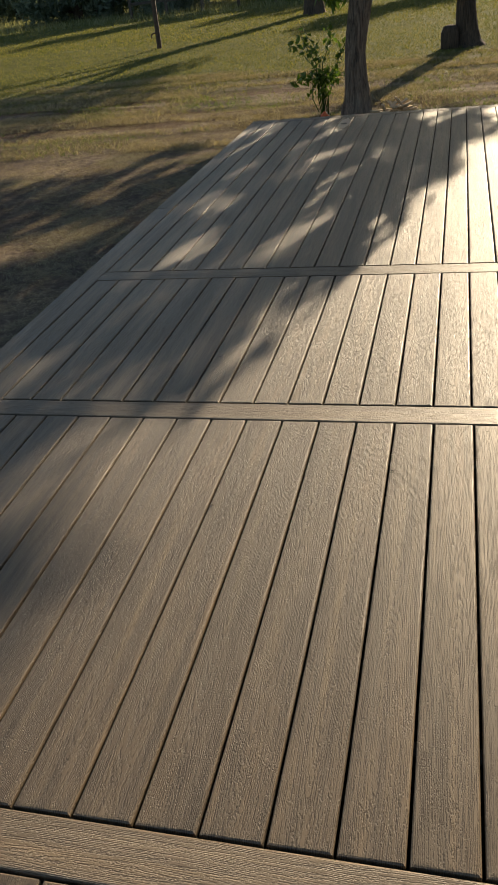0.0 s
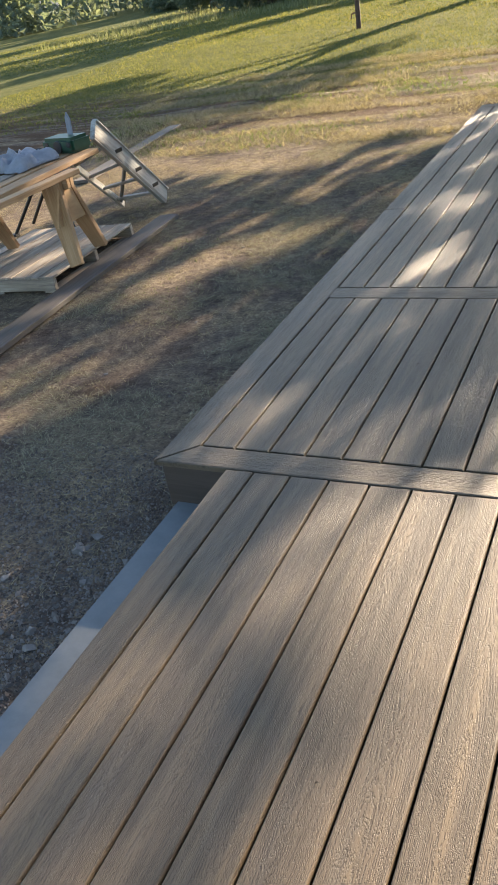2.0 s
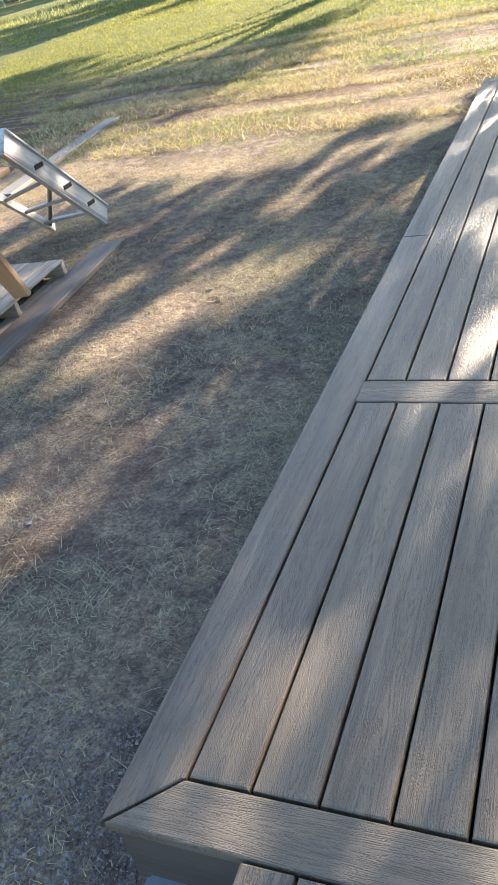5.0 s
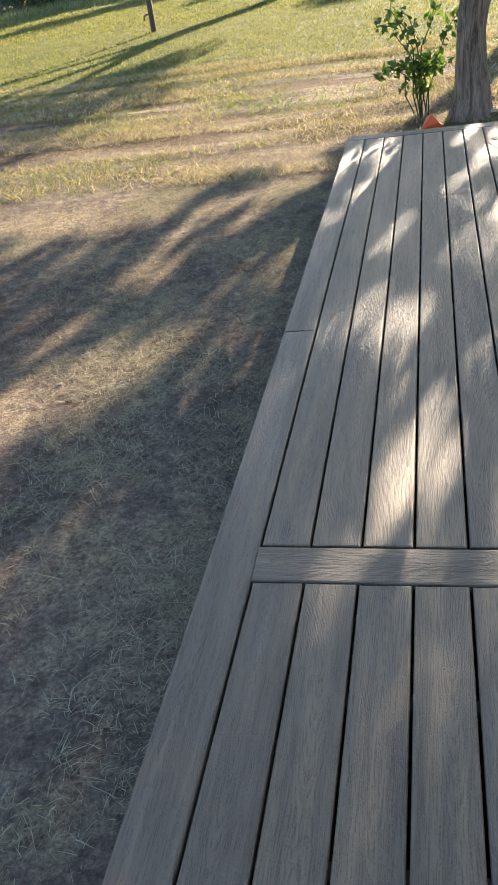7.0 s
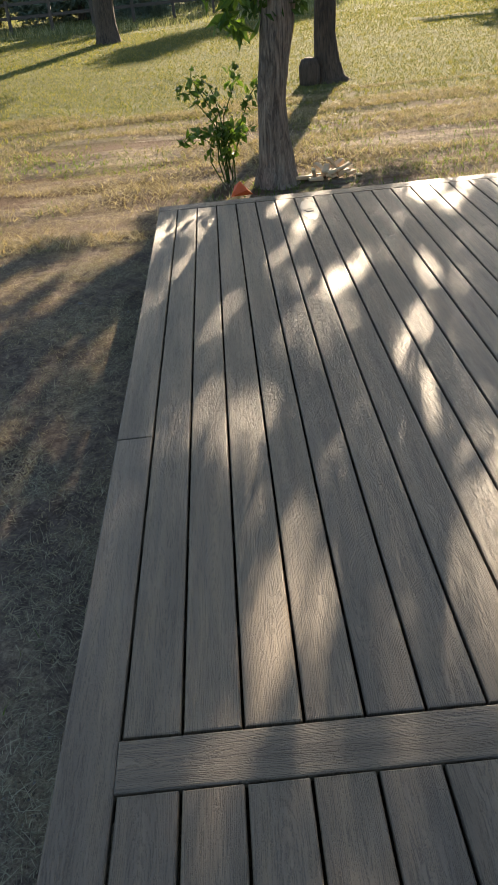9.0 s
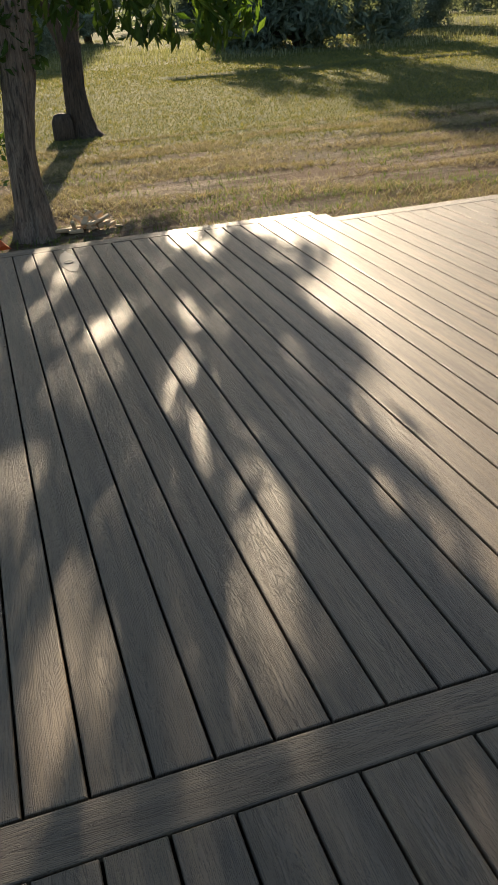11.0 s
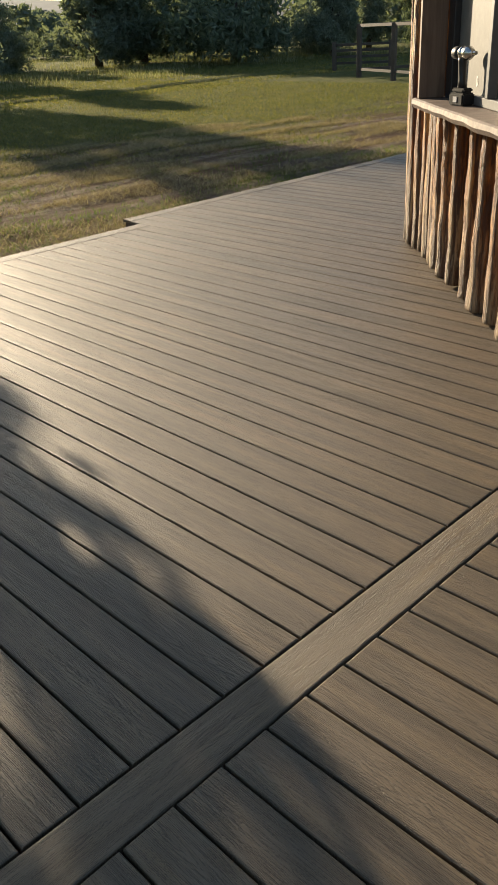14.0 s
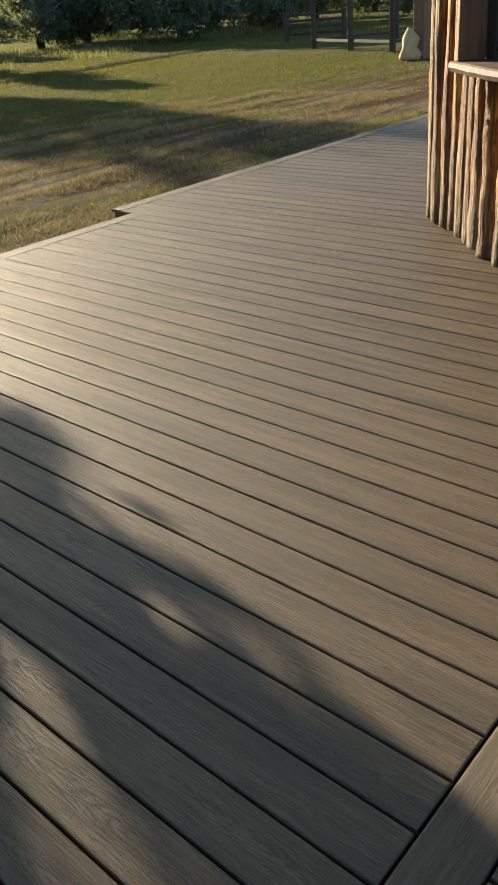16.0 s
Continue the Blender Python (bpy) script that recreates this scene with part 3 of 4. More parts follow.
    part("window_frame", fr, VINYL, win, "grey metal sliding window frame")
    part("side_casing", boxes(((1.172, -0.08, 1.054), (1.297, 0.008, 2.2)), bevel=0.004), BLACK, win, "black strip between the window jamb and the screen")
    part("pane", boxes(((wx0 + 0.06, -0.045, 1.10), (0.50, -0.039, 2.14)), bevel=0.0), GLASS, win).visible_shadow = False
    part("insect_screen", boxes(((0.60, -0.030, 1.10), (1.17, -0.026, 2.14)), bevel=0.0), SCREEN, win, "grey mesh insect screen")
    # the letter D marked on the screen's lower corner
    ring = [(0.0, 0.0), (0.0, 0.05), (0.015, 0.05), (0.03, 0.037), (0.03, 0.013), (0.015, 0.0)]
    vs = [(0.80 - a, -0.0245, 1.14 + c) for a, c in ring] + [(0.80 - (0.006 + (a - 0.006) * 0.62 if a else 0.006), -0.0245, 1.14 + 0.025 + (c - 0.025) * 0.72) for a, c in ring]
    part("letter", (vs, [], [(k, (k + 1) % 6, 6 + (k + 1) % 6, 6 + k) for k in range(6)]), PAPER, win, "letter D in white chalk")
    # dark sheet added behind the glass to stand for the unlit room
    part("room_lining", boxes(((wx0 - 0.4, -1.6, 0.9), (1.7, -1.55, 2.4)), bevel=0.0), DARKWALL, win)
    # live-edge sill
    n = 40
    vs, fs = [], []
    for k in range(n + 1):
        u = k / n
        x = wx0 - 0.03 + u * (wx1 + 0.045 - wx0 + 0.03)
        e = 0.178 + 0.006 * noise.noise(Vector((x * 4, 0, 0))) + 0.004 * noise.noise(Vector((x * 21, 2, 0)))
        b0 = 0.006 * noise.noise(Vector((x * 5, 4, 1)))
        vs += [(x, -0.10, 1.003), (x, e - 0.012, 0.998 + b0), (x, e + 0.004, 1.022 + b0), (x, e, 1.046), (x, e - 0.010, 1.053), (x, -0.10, 1.053)]
    for k in range(n):
        for j in range(6):
            fs.append((k * 6 + j, k * 6 + (j + 1) % 6, k * 6 + 6 + (j + 1) % 6, k * 6 + 6 + j))
    fs += [tuple(range(6))[::-1], tuple(n * 6 + j for j in range(6))]
    part("window_sill", (vs, [], fs), SILLWOOD, win, "rough live-edge wooden window sill")


build_house()


def cordless_tool():
    """Impact wrench standing on its battery."""
    at = WALL_M @ Vector((0.78, 0.055, 1.054))
    t = empty("impact_driver", at, math.degrees(math.atan2(WD.y, WD.x)) + 200, "black cordless impact driver standing on the window sill", "power tool")
    bm = bmesh.new()
    box(bm, (-0.062, -0.04, 0), (0.062, 0.04, 0.062), 0.008, None, 2)
    box(bm, (-0.05, -0.033, 0.062), (0.055, 0.033, 0.085), 0.008, None, 2)
    part("battery", bm, BLACK, t, "black plastic battery pack")
    part("sticker", boxes(((-0.018, -0.0425, 0.018), (0.014, -0.0395, 0.045)), bevel=0.0), PAPER, t, "small white label")
    v, f = tube([(0, 0, 0.08), (-0.004, 0, 0.12), (-0.010, 0, 0.17), (-0.012, 0, 0.21), (-0.010, 0, 0.235)], [0.026, 0.019, 0.020, 0.022, 0.026], 12)
    smooth(part("grip", (v, [], f), BLACK, t))
    v, f = tube([(-0.078, 0, 0.25), (-0.074, 0, 0.25), (-0.045, 0, 0.25), (-0.02, 0, 0.25)], [0.020, 0.030, 0.033, 0.032], 16)
    smooth(part("motor_housing", (v, [], f), BLACK, t))
    v, f = tube([(-0.02, 0, 0.25), (-0.015, 0, 0.25), (0.0, 0, 0.25), (0.004, 0, 0.25), (0.012, 0, 0.25), (0.016, 0, 0.25), (0.045, 0, 0.25), (0.062, 0, 0.25), (0.075, 0, 0.25)], [0.026, 0.033, 0.034, 0.028, 0.028, 0.034, 0.033, 0.022, 0.015], 16)
    smooth(part("gear_housing", (v, [], f), STEEL, t, "shiny metal gear housing"))
    v, f = tube([(0.075, 0, 0.25), (0.1, 0, 0.25)], [0.010, 0.009], 10)
    part("anvil", (v, [], f), STEEL, t)


cordless_tool()


# ---- trees ----
def crown_points(count, lobes, seed):
    rs = np.random.RandomState(seed)
    out = []
    w = np.array([l[3] ** 2 for l in lobes])
    for (x, y, z, r, rz), k in zip(lobes, (count * w / w.sum()).astype(int)):
        twigs = max(3, k // 28)
        d = rs.normal(size=(twigs, 3))
        d /= np.linalg.norm(d, axis=1)[:, None]
        c = d * (rs.uniform(0.25, 1.0, twigs) ** 0.6)[:, None] * [r, r, rz] + [x, y, z]
        i = rs.randint(0, twigs, k)
        out.append(c[i] + rs.normal(size=(k, 3)) * [0.17 * r ** 0.5, 0.17 * r ** 0.5, 0.15 * r ** 0.5])
    return np.concatenate(out)


def broad_tree(at, trunk, limbs, lobes, leaves, leaf_size, seed, label, bark, leafmat, group=""):
    t = empty("tree", at, 0, label, "tree", group)
    tp, tr = [], []
    for k in range(len(trunk[0]) - 1):
        for q in range(7):
            tp.append(tuple(Vector(trunk[0][k]).lerp(Vector(trunk[0][k + 1]), q / 7)))
            tr.append(trunk[1][k] + (trunk[1][k + 1] - trunk[1][k]) * q / 7)
    v, f = tube(tp, tr, 48, 0.05, seed, ridge=0.22)
    smooth(part("trunk", (v, [], f), bark, t))
    for k, (pts, rad) in enumerate(limbs):
        v, f = tube(pts, rad, 9, 0.08, seed + k + 1)
        smooth(part("limb", (v, [], f), bark, t))
    part("crown", leaf_cloud(crown_points(leaves, lobes, seed), leaf_size, seed, 1.3), leafmat, t)
    return t


def limb(a, c, r0, r1, seed, n=7):
    rnd = random.Random(seed)
    a, c = Vector(a), Vector(c)
    pts, rad = [], []
    for i in range(n + 1):
        u = i / n
        p = a.lerp(c, u) + Vector((rnd.uniform(-0.06, 0.06), rnd.uniform(-0.06, 0.06), 0.25 * math.sin(u * math.pi))) * (1 if 0 < i else 0)
        pts.append(tuple(p))
        rad.append(r0 + (r1 - r0) * u)
    return pts, rad


def tree_near_deck():
    g = GZ - 0.06
    tr = ([(0.0, 0, 0), (0.0, 0, 0.10), (0.01, 0, 0.25), (0.0, 0, 0.5), (0.0, 0, 0.8), (0.05, 0, 1.1), (0.10, 0.02, 1.4), (0.12, 0.03, 1.75), (0.10, 0.05, 2.2), (0.12, 0.1, 2.7)],
          [0.25, 0.195, 0.160, 0.135, 0.122, 0.122, 0.132, 0.155, 0.175, 0.13])
    limbs = [limb((0.06, 0.04, 1.75), (-0.55, 0.2, 3.4), 0.11, 0.05, 1), limb((0.1, 0.05, 2.1), (1.6, 0.2, 3.6), 0.09, 0.03, 2), limb((0.1, 0.08, 2.5), (0.3, 1.4, 4.4), 0.10, 0.03, 3),
             limb((0.05, 0.0, 2.3), (-1.3, -1.0, 3.8), 0.09, 0.03, 4), limb((0.1, 0.1, 2.6), (0.5, -1.2, 4.6), 0.09, 0.03, 5),
             limb((0.12, 0.0, 2.0), (2.3, -0.25, 2.75), 0.06, 0.012, 6, 9), limb((1.2, -0.15, 2.5), (1.9, -0.5, 2.3), 0.02, 0.008, 13)]
    lobes = [(-0.9, 0.2, 3.6, 1.1, 0.8), (1.0, 0.1, 3.5, 0.9, 0.6), (0.2, 1.0, 4.6, 1.2, 0.9), (-1.5, -0.6, 3.9, 0.9, 0.7), (0.2, -1.0, 4.6, 0.9, 0.7),
             (0.75, -0.2, 2.35, 0.36, 0.24), (1.3, -0.25, 2.30, 0.36, 0.24), (1.75, -0.2, 2.25, 0.28, 0.24), (-0.9, 0.1, 2.7, 0.5, 0.4)]
    t = broad_tree((0.85, 6.35, g), tr, limbs, lobes, 6500, 0.115, 21, "gnarled grey-brown tree trunk with ivy at the deck edge", BARK, LEAF)
    rs = np.random.RandomState(3)
    a, z = rs.uniform(0, 2 * np.pi, 420), rs.uniform(1.45, 2.6, 420)
    r = rs.uniform(0.16, 0.27, 420)
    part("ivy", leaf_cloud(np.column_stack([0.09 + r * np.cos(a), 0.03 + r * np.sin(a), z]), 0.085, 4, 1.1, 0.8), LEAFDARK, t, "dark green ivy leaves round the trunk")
    k = 150
    pts = np.column_stack([rs.normal(-0.28, 0.10, k), rs.normal(0, 0.1, k), rs.uniform(1.30, 1.75, k)])
    pts2 = np.concatenate([np.column_stack([rs.normal(x, 0.07, 55), rs.normal(y, 0.09, 55), zt - 0.55 * rs.uniform(0, 1, 55) ** 0.8]) for x, y, zt in ((1.70, -0.2, 2.06), (1.82, -0.25, 2.12), (1.95, -0.25, 2.17), (2.05, -0.25, 2.2))])
    part("hanging_leaves", leaf_cloud(np.concatenate([pts[:50], pts2]), 0.12, 5, 1.7, 1.6), LEAF, t, "long bright green drooping leaves")
    # same drooping leaves again, their shade painted by the darker leaf colour
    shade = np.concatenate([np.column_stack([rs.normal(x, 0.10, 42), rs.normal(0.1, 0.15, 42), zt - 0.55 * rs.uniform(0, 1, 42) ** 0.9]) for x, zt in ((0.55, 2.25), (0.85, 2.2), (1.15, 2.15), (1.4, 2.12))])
    part("hanging_leaves", leaf_cloud(shade, 0.12, 15, 1.6, 1.5), LEAFDARK, t, "drooping leaves with shade put into their dark colour")
    return t


TREE1 = tree_near_deck()


def tree_lawn():
    g = GZ - 0.06
    tr = ([(0.05, 0, 0), (0.03, 0, 0.12), (0.0, 0, 0.35), (-0.02, 0, 0.8), (0.0, 0, 1.2), (0.03, 0, 1.5)], [0.33, 0.24, 0.19, 0.165, 0.165, 0.15])
    limbs = [limb((0.0, 0, 1.1), (-0.9, 0.2, 3.2), 0.12, 0.06, 7), limb((0.04, 0, 1.1), (0.55, 0.1, 3.4), 0.13, 0.06, 8), limb((0.4, 0.1, 2.7), (1.9, -0.4, 4.0), 0.08, 0.03, 9),
             limb((-0.6, 0.15, 2.5), (-2.0, 0.3, 3.9), 0.08, 0.03, 10), limb((0.3, 0, 2.6), (0.2, 1.6, 4.6), 0.09, 0.03, 12)]
    # spreading crown of many small sprays: a thin hanging skirt, a fuller middle, a ragged top
    lobes = []
    for z0, z1, x0, x1, count in ((1.95, 2.42, -0.9, 1.7, 12), (2.42, 2.85, -1.6, 2.35, 30), (2.55, 3.0, -3.5, -1.5, 16), (2.80, 3.30, -3.6, 2.10, 46), (3.25, 3.75, -3.7, 2.05, 50), (2.72, 3.15, 0.3, 1.7, 15),
                                  (3.70, 4.15, -3.6, 2.15, 44), (4.10, 4.50, -3.5, 1.85, 36), (4.45, 4.95, -3.2, 2.55, 25), (4.9, 5.4, -2.4, 1.2, 20), (2.7, 3.6, 1.75, 2.28, 13)):
        rnd = random.Random(int(z0 * 100) + count)
        for k in range(count):
            x = x0 + (x1 - x0) * (k + rnd.random()) / count
            z = z0 + (z1 - z0) * ((k * 0.618 + 0.2 * rnd.random()) % 1.0)
            if abs(x + 0.85) < 0.16 and z < 3.7 and rnd.random() < 0.8:
                continue
            r = rnd.uniform(0.10, 0.18)
            lobes.append((x, rnd.uniform(-0.5, 0.5), z, r, r * rnd.uniform(0.55, 0.8)))
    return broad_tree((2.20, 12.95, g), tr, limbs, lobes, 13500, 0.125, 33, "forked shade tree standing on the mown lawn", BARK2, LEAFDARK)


TREE2 = tree_lawn()


def tree_far_lawn():
    g = GZ - 0.08
    tr = ([(0, 0, 0), (0, 0, 0.2), (0, 0, 0.6), (0.02, 0, 1.4), (0.0, 0, 2.4), (0.1, 0, 3.4)], [0.46, 0.37, 0.31, 0.28, 0.27, 0.22])
    limbs = [limb((0, 0, 2.4), (-2.2, 0.2, 4.8), 0.16, 0.05, 17), limb((0.05, 0, 2.8), (2.0, 0.1, 5.0), 0.16, 0.05, 18), limb((0.08, 0, 3.2), (0.2, 0.8, 6.4), 0.16, 0.05, 19)]
    lobes = [(-2.2, 0.1, 4.9, 1.7, 1.2), (2.0, -0.2, 4.9, 1.7, 1.2), (0.1, 0.8, 6.6, 2.0, 1.4), (-4.0, 0.4, 4.2, 1.3, 0.9), (0.2, -0.9, 5.0, 1.7, 1.1)]
    return broad_tree((-2.78, 26.4, g), tr, limbs, lobes, 5200, 0.24, 43, "dark straight tree trunk on the far lawn", BARK2, LEAFDARK)


TREE3 = tree_far_lawn()


def juniper(seed, h, r, material, bark, open_low=0.0):
    """A bushy evergreen: short trunk, limbs, ragged many-lobed crown."""
    rnd = random.Random(seed)
    t = empty("juniper", (0, 0, GZ - 0.08), 0, "", "tree")
    v, f = tube([(0, 0, 0), (0.02 * h, 0, 0.15 * h), (0, 0.01 * h, 0.45 * h), (0.02 * h, 0, 0.85 * h)], [0.035 * h, 0.03 * h, 0.02 * h, 0.006 * h], 9, 0.1, seed)
    smooth(part("trunk", (v, [], f), bark, t))
    lobes = []
    for k in range(30):
        u = 0.04 + open_low + (0.96 - open_low) * rnd.random() ** 1.5
        a = rnd.uniform(0, 2 * math.pi)
        wide = r * (1.05 - 0.62 * u ** 1.6) * rnd.uniform(0.25, 0.95)
        lobes.append((wide * math.cos(a), wide * math.sin(a), u * h * 0.93, r * rnd.uniform(0.25, 0.45), r * rnd.uniform(0.22, 0.40)))
        if k % 4 == 0:
            pts, rad = limb((0, 0, u * h * 0.5), (wide * math.cos(a) * 0.8, wide * math.sin(a) * 0.8, u * h * 0.85), 0.012 * h, 0.004 * h, seed * 31 + k)
            v, f = tube(pts, rad, 6, 0.05, k)
            part("limb", (v, [], f), bark, t)
    part("crown", leaf_cloud(crown_points(15000, lobes, seed), 0.042 * h ** 0.8, seed, 1.5, -0.2), material, t)
    return t


def plant_far_trees():
    kinds = [juniper(101, 7.0, 2.5, JUNIPER, BARK2), juniper(102, 6.0, 2.6, JUNIPER, BARK2, 0.1), juniper(103, 6.5, 2.2, JUNIPER2, BARK2, 0.12), juniper(104, 3.0, 1.7, JUNIPER2, BARK2)]
    words = ["dark bushy evergreen tree beyond the lawn", "broad dark juniper with a low ragged crown", "grey-green tree with an open crown, haze in its colour", "low grey-green shrub among tall weeds"]
    spots = [(0, 14.6, 34.5, 1.35), (2, 20.5, 39.5, 0.95), (3, 19.5, 36.0, 0.8), (1, 33.5, 41.0, 1.2), (2, 30.6, 41.5, 1.15), (1, 34.0, 33.5, 1.5), (2, 38.5, 30.5, 0.75), (2, 43.0, 42.0, 1.2), (2, 45, 33, 0.85),
             (2, 42, 52, 1.3), (2, 29, 60, 1.3), (3, 27.5, 47, 1.2), (2, 18.5, 60, 1.2), (2, 9, 58, 1.2), (2, 52, 27, 1.1), (2, 48, 20, 1.1), (1, 56, 36, 1.1), (2, 44, 25, 0.9),
             (0, -19.0, 43.5, 1.1), (1, -14.5, 44, 1.2), (2, -10.5, 46, 1.2), (0, -6.0, 45, 1.1), (3, -12.0, 40, 1.2), (1, -26, 50, 1.2), (2, 6, 50, 1.2), (0, 0.5, 52, 1.2), (3, -3, 41, 1.1), (3, 3.5, 43, 1.0), (0, 60, 20, 1.4), (1, 66, 30, 1.5), (3, 40.5, 33.5, 0.8), (0, -34, 62, 1.2)]
    used = set()
    rnd = random.Random(8)
    for k, x, y, s in spots:
        m = pose(x, y, ground_height(x, y) - 0.06, 0, 0, rnd.uniform(0, 360))
        if k not in used:
            used.add(k)
            t = kinds[k]
            t.matrix_basis = m
        else:
            t = copy_thing(kinds[k], m)
        t.scale = (s, s, s * rnd.uniform(0.92, 1.1))
        tagged(t, words[k], "tree" if k != 3 else "shrub", "trees beyond the lawn")


plant_far_trees()


def far_woods():
    rs = np.random.RandomState(71)
    pts = []
    for k in range(260):
        a = radians(rs.uniform(-50, 85))
        d = rs.uniform(75, 120)
        h = rs.uniform(3.2, 6.0) * (1.0 + 0.25 * math.sin(a * 9.0))
        c = np.array([d * math.sin(a), d * math.cos(a), GZ])
        m = 260
        u = rs.uniform(0, 1, m) ** 0.8
        w = 2.9 * (1.05 - 0.8 * u ** 1.5) * rs.uniform(0, 1, m) ** 0.5
        b = rs.uniform(0, 2 * np.pi, m)
        pts.append(c + np.column_stack([w * np.cos(b), w * np.sin(b), 0.1 + u * h]))
    ob = part("far_woods", leaf_cloud(np.concatenate(pts), 0.80, 72, 1.0, -0.2), JUNIPER2)
    tagged(ob, "distant scrub woods along the horizon, haze in their grey-green colour", "woods", kind="stuff")


far_woods()


def sapling():
    """Leafy volunteer sapling beside the near trunk."""
    rnd = random.Random(5)
    t = empty("sapling", (0.42, 6.55, GZ - 0.03), 0, "leafy green sapling growing beside the tree trunk", "plant")
    pts = []
    for k in range(11):
        a = rnd.uniform(0, 6.28)
        hgt = rnd.uniform(0.40, 1.05)
        reach = rnd.uniform(0.08, 0.42)
        top = (reach * math.cos(a) - 0.06, reach * math.sin(a) * 0.6, hgt)
        p, r = limb((rnd.uniform(-0.05, 0.05), rnd.uniform(-0.05, 0.05), 0), top, 0.007, 0.003, k + 50, 5)
        v, f = tube(p, r, 5)
        part("stem", (v, [], f), LEAFDARK, t)
        for q in range(30):
            u = rnd.uniform(0.2, 1.05)
            i = min(4, int(u * 5))
            b = Vector(p[i]).lerp(Vector(p[i + 1]), u * 5 - i if i < 4 else 0.8)
            pts.append(tuple(b + Vector((rnd.uniform(-0.07, 0.07), rnd.uniform(-0.07, 0.07), rnd.uniform(-0.05, 0.05)))))
    part("leaves", leaf_cloud(pts, 0.085, 6, 1.0, 0.5), LEAF, t)


sapling()


def stump():
    t = tagged(smooth(part("stump", (lambda vf: (vf[0], [], vf[1]))(tube([(0, 0, 0), (0.01, 0, 0.1), (0.0, 0, 0.3), (0.0, 0, 0.40), (0.0, 0, 0.43)], [0.16, 0.17, 0.165, 0.13, 0.06], 18, 0.16, 3)), BARK2)),
               "short upright log stump standing on the lawn", "stump")
    t.matrix_basis = pose(1.90, 12.85, GZ - 0.03, 4, 0, 30)


stump()


# ---- things on the ground by the deck ----
def pole():
    t = empty("hydrant_pole", (-5.85, 18.6, GZ - 0.03), 0, "thin dark metal pole with a tap on the lawn", "pole")
    v, f = tube([(0, 0, 0), (0.01, 0, 1.0), (0.0, 0, 2.6)], [0.065, 0.06, 0.055], 10, 0.05, 2)
    part("post", (v, [], f), RUST, t)
    v, f = tube([(0, 0, 0.42), (-0.10, 0, 0.43), (-0.17, 0, 0.40), (-0.18, 0, 0.30)], [0.022, 0.02, 0.02, 0.018], 8)
    part("tap", (v, [], f), RUST, t)


pole()


def pallet():
    t = empty("pallet", (-2.43, 0.56, GZ + 0.002), 94.0, "weathered wooden pallet lying on bare soil", "pallet")
    # local x runs along the deck boards, local y across them
    L, W = 1.27, 1.06
    rnd = random.Random(3)
    for x in (0.0, L / 2 - 0.02, L - 0.04):
        part("stringer", boxes(((x, 0, 0.018), (x + 0.04, W, 0.107)), bevel=0.003), PALLET, t)
    y = 0.0
    for k in range(8):
        w = rnd.uniform(0.115, 0.132)
        beam_part("slat", (rnd.uniform(-0.012, 0.012), y + w / 2, 0.1165), (L + rnd.uniform(-0.015, 0.015), y + w / 2, 0.1165), w, 0.018, PALLET, t)
        y += w + 0.0085
    for yy in (0.055, W / 2, W - 0.055):
        beam_part("slat", (0, yy, 0.009), (L, yy, 0.009), 0.1, 0.016, PALLET, t)


pallet()


PAL_TOP = GZ + 0.1275
BENCH = 0.485


def sawhorse():
    """A wide pine sawhorse: splayed board legs in pairs, plywood gussets, a doubled top beam along x."""
    t = empty("sawhorse", (-2.95, 0.955, PAL_TOP), 0, "raw pine sawhorse standing on the pallet", "sawhorse")
    h = BENCH - PAL_TOP
    for x in (-0.44, 0.46):
        for sgn in (-1, 1):
            lg = beam_part("leg", (x + (0.16 if sgn < 0 else 0.06), sgn * (0.20 if sgn < 0 else 0.27), 0.012), (x, sgn * 0.055, h - 0.045), 0.19, 0.038, PINE, t, up=(0, 1, 0))
            for v in lg.data.vertices:
                v.co.x *= 0.62 + 0.6 * v.co.y
        out = 0.022 if x > 0 else -0.022
        y0, y1, z0, z1 = 0.205, 0.075, h - 0.33, h - 0.05
        vs = [(x + out * 3.4, -y0, z0), (x + out * 3.4, y0, z0), (x + out * 3.4, y1, z1), (x + out * 3.4, -y1, z1)]
        vs += [(px + 0.014, py, pz) for px, py, pz in vs]
        part("gusset", (vs, [], [(3, 2, 1, 0), (4, 5, 6, 7), (1, 5, 4, 0), (2, 6, 5, 1), (3, 7, 6, 2), (0, 4, 7, 3)]), PLY, t)
    for y in (-0.022, 0.022):
        beam_part("top_beam", (-0.60, y, h - 0.047), (0.60, y, h - 0.047), 0.040, 0.09, PINE, t)
    return t


sawhorse()


def lumber_on_horses():
    z = BENCH + 0.021
    for x0, x1, y0, y1, w, m in ((-2.34, -2.30, -0.05, 0.98, 0.09, PINE), (-2.50, -2.62, -0.35, 1.66, 0.14, PINE), (-2.68, -2.78, 0.0, 1.72, 0.09, PINE), (-2.84, -2.92, -0.5, 1.95, 0.12, PALLET),
                                 (-3.02, -3.06, -0.4, 2.2, 0.14, PINE), (-3.22, -3.20, -0.45, 2.3, 0.14, PALLET)):
        ob = beam_part("board", (x0, y0, z), (x1, y1, z), w, 0.038, m)
        tagged(ob, "loose pine board lying across the sawhorse", "board", "boards on the sawhorse")


lumber_on_horses()


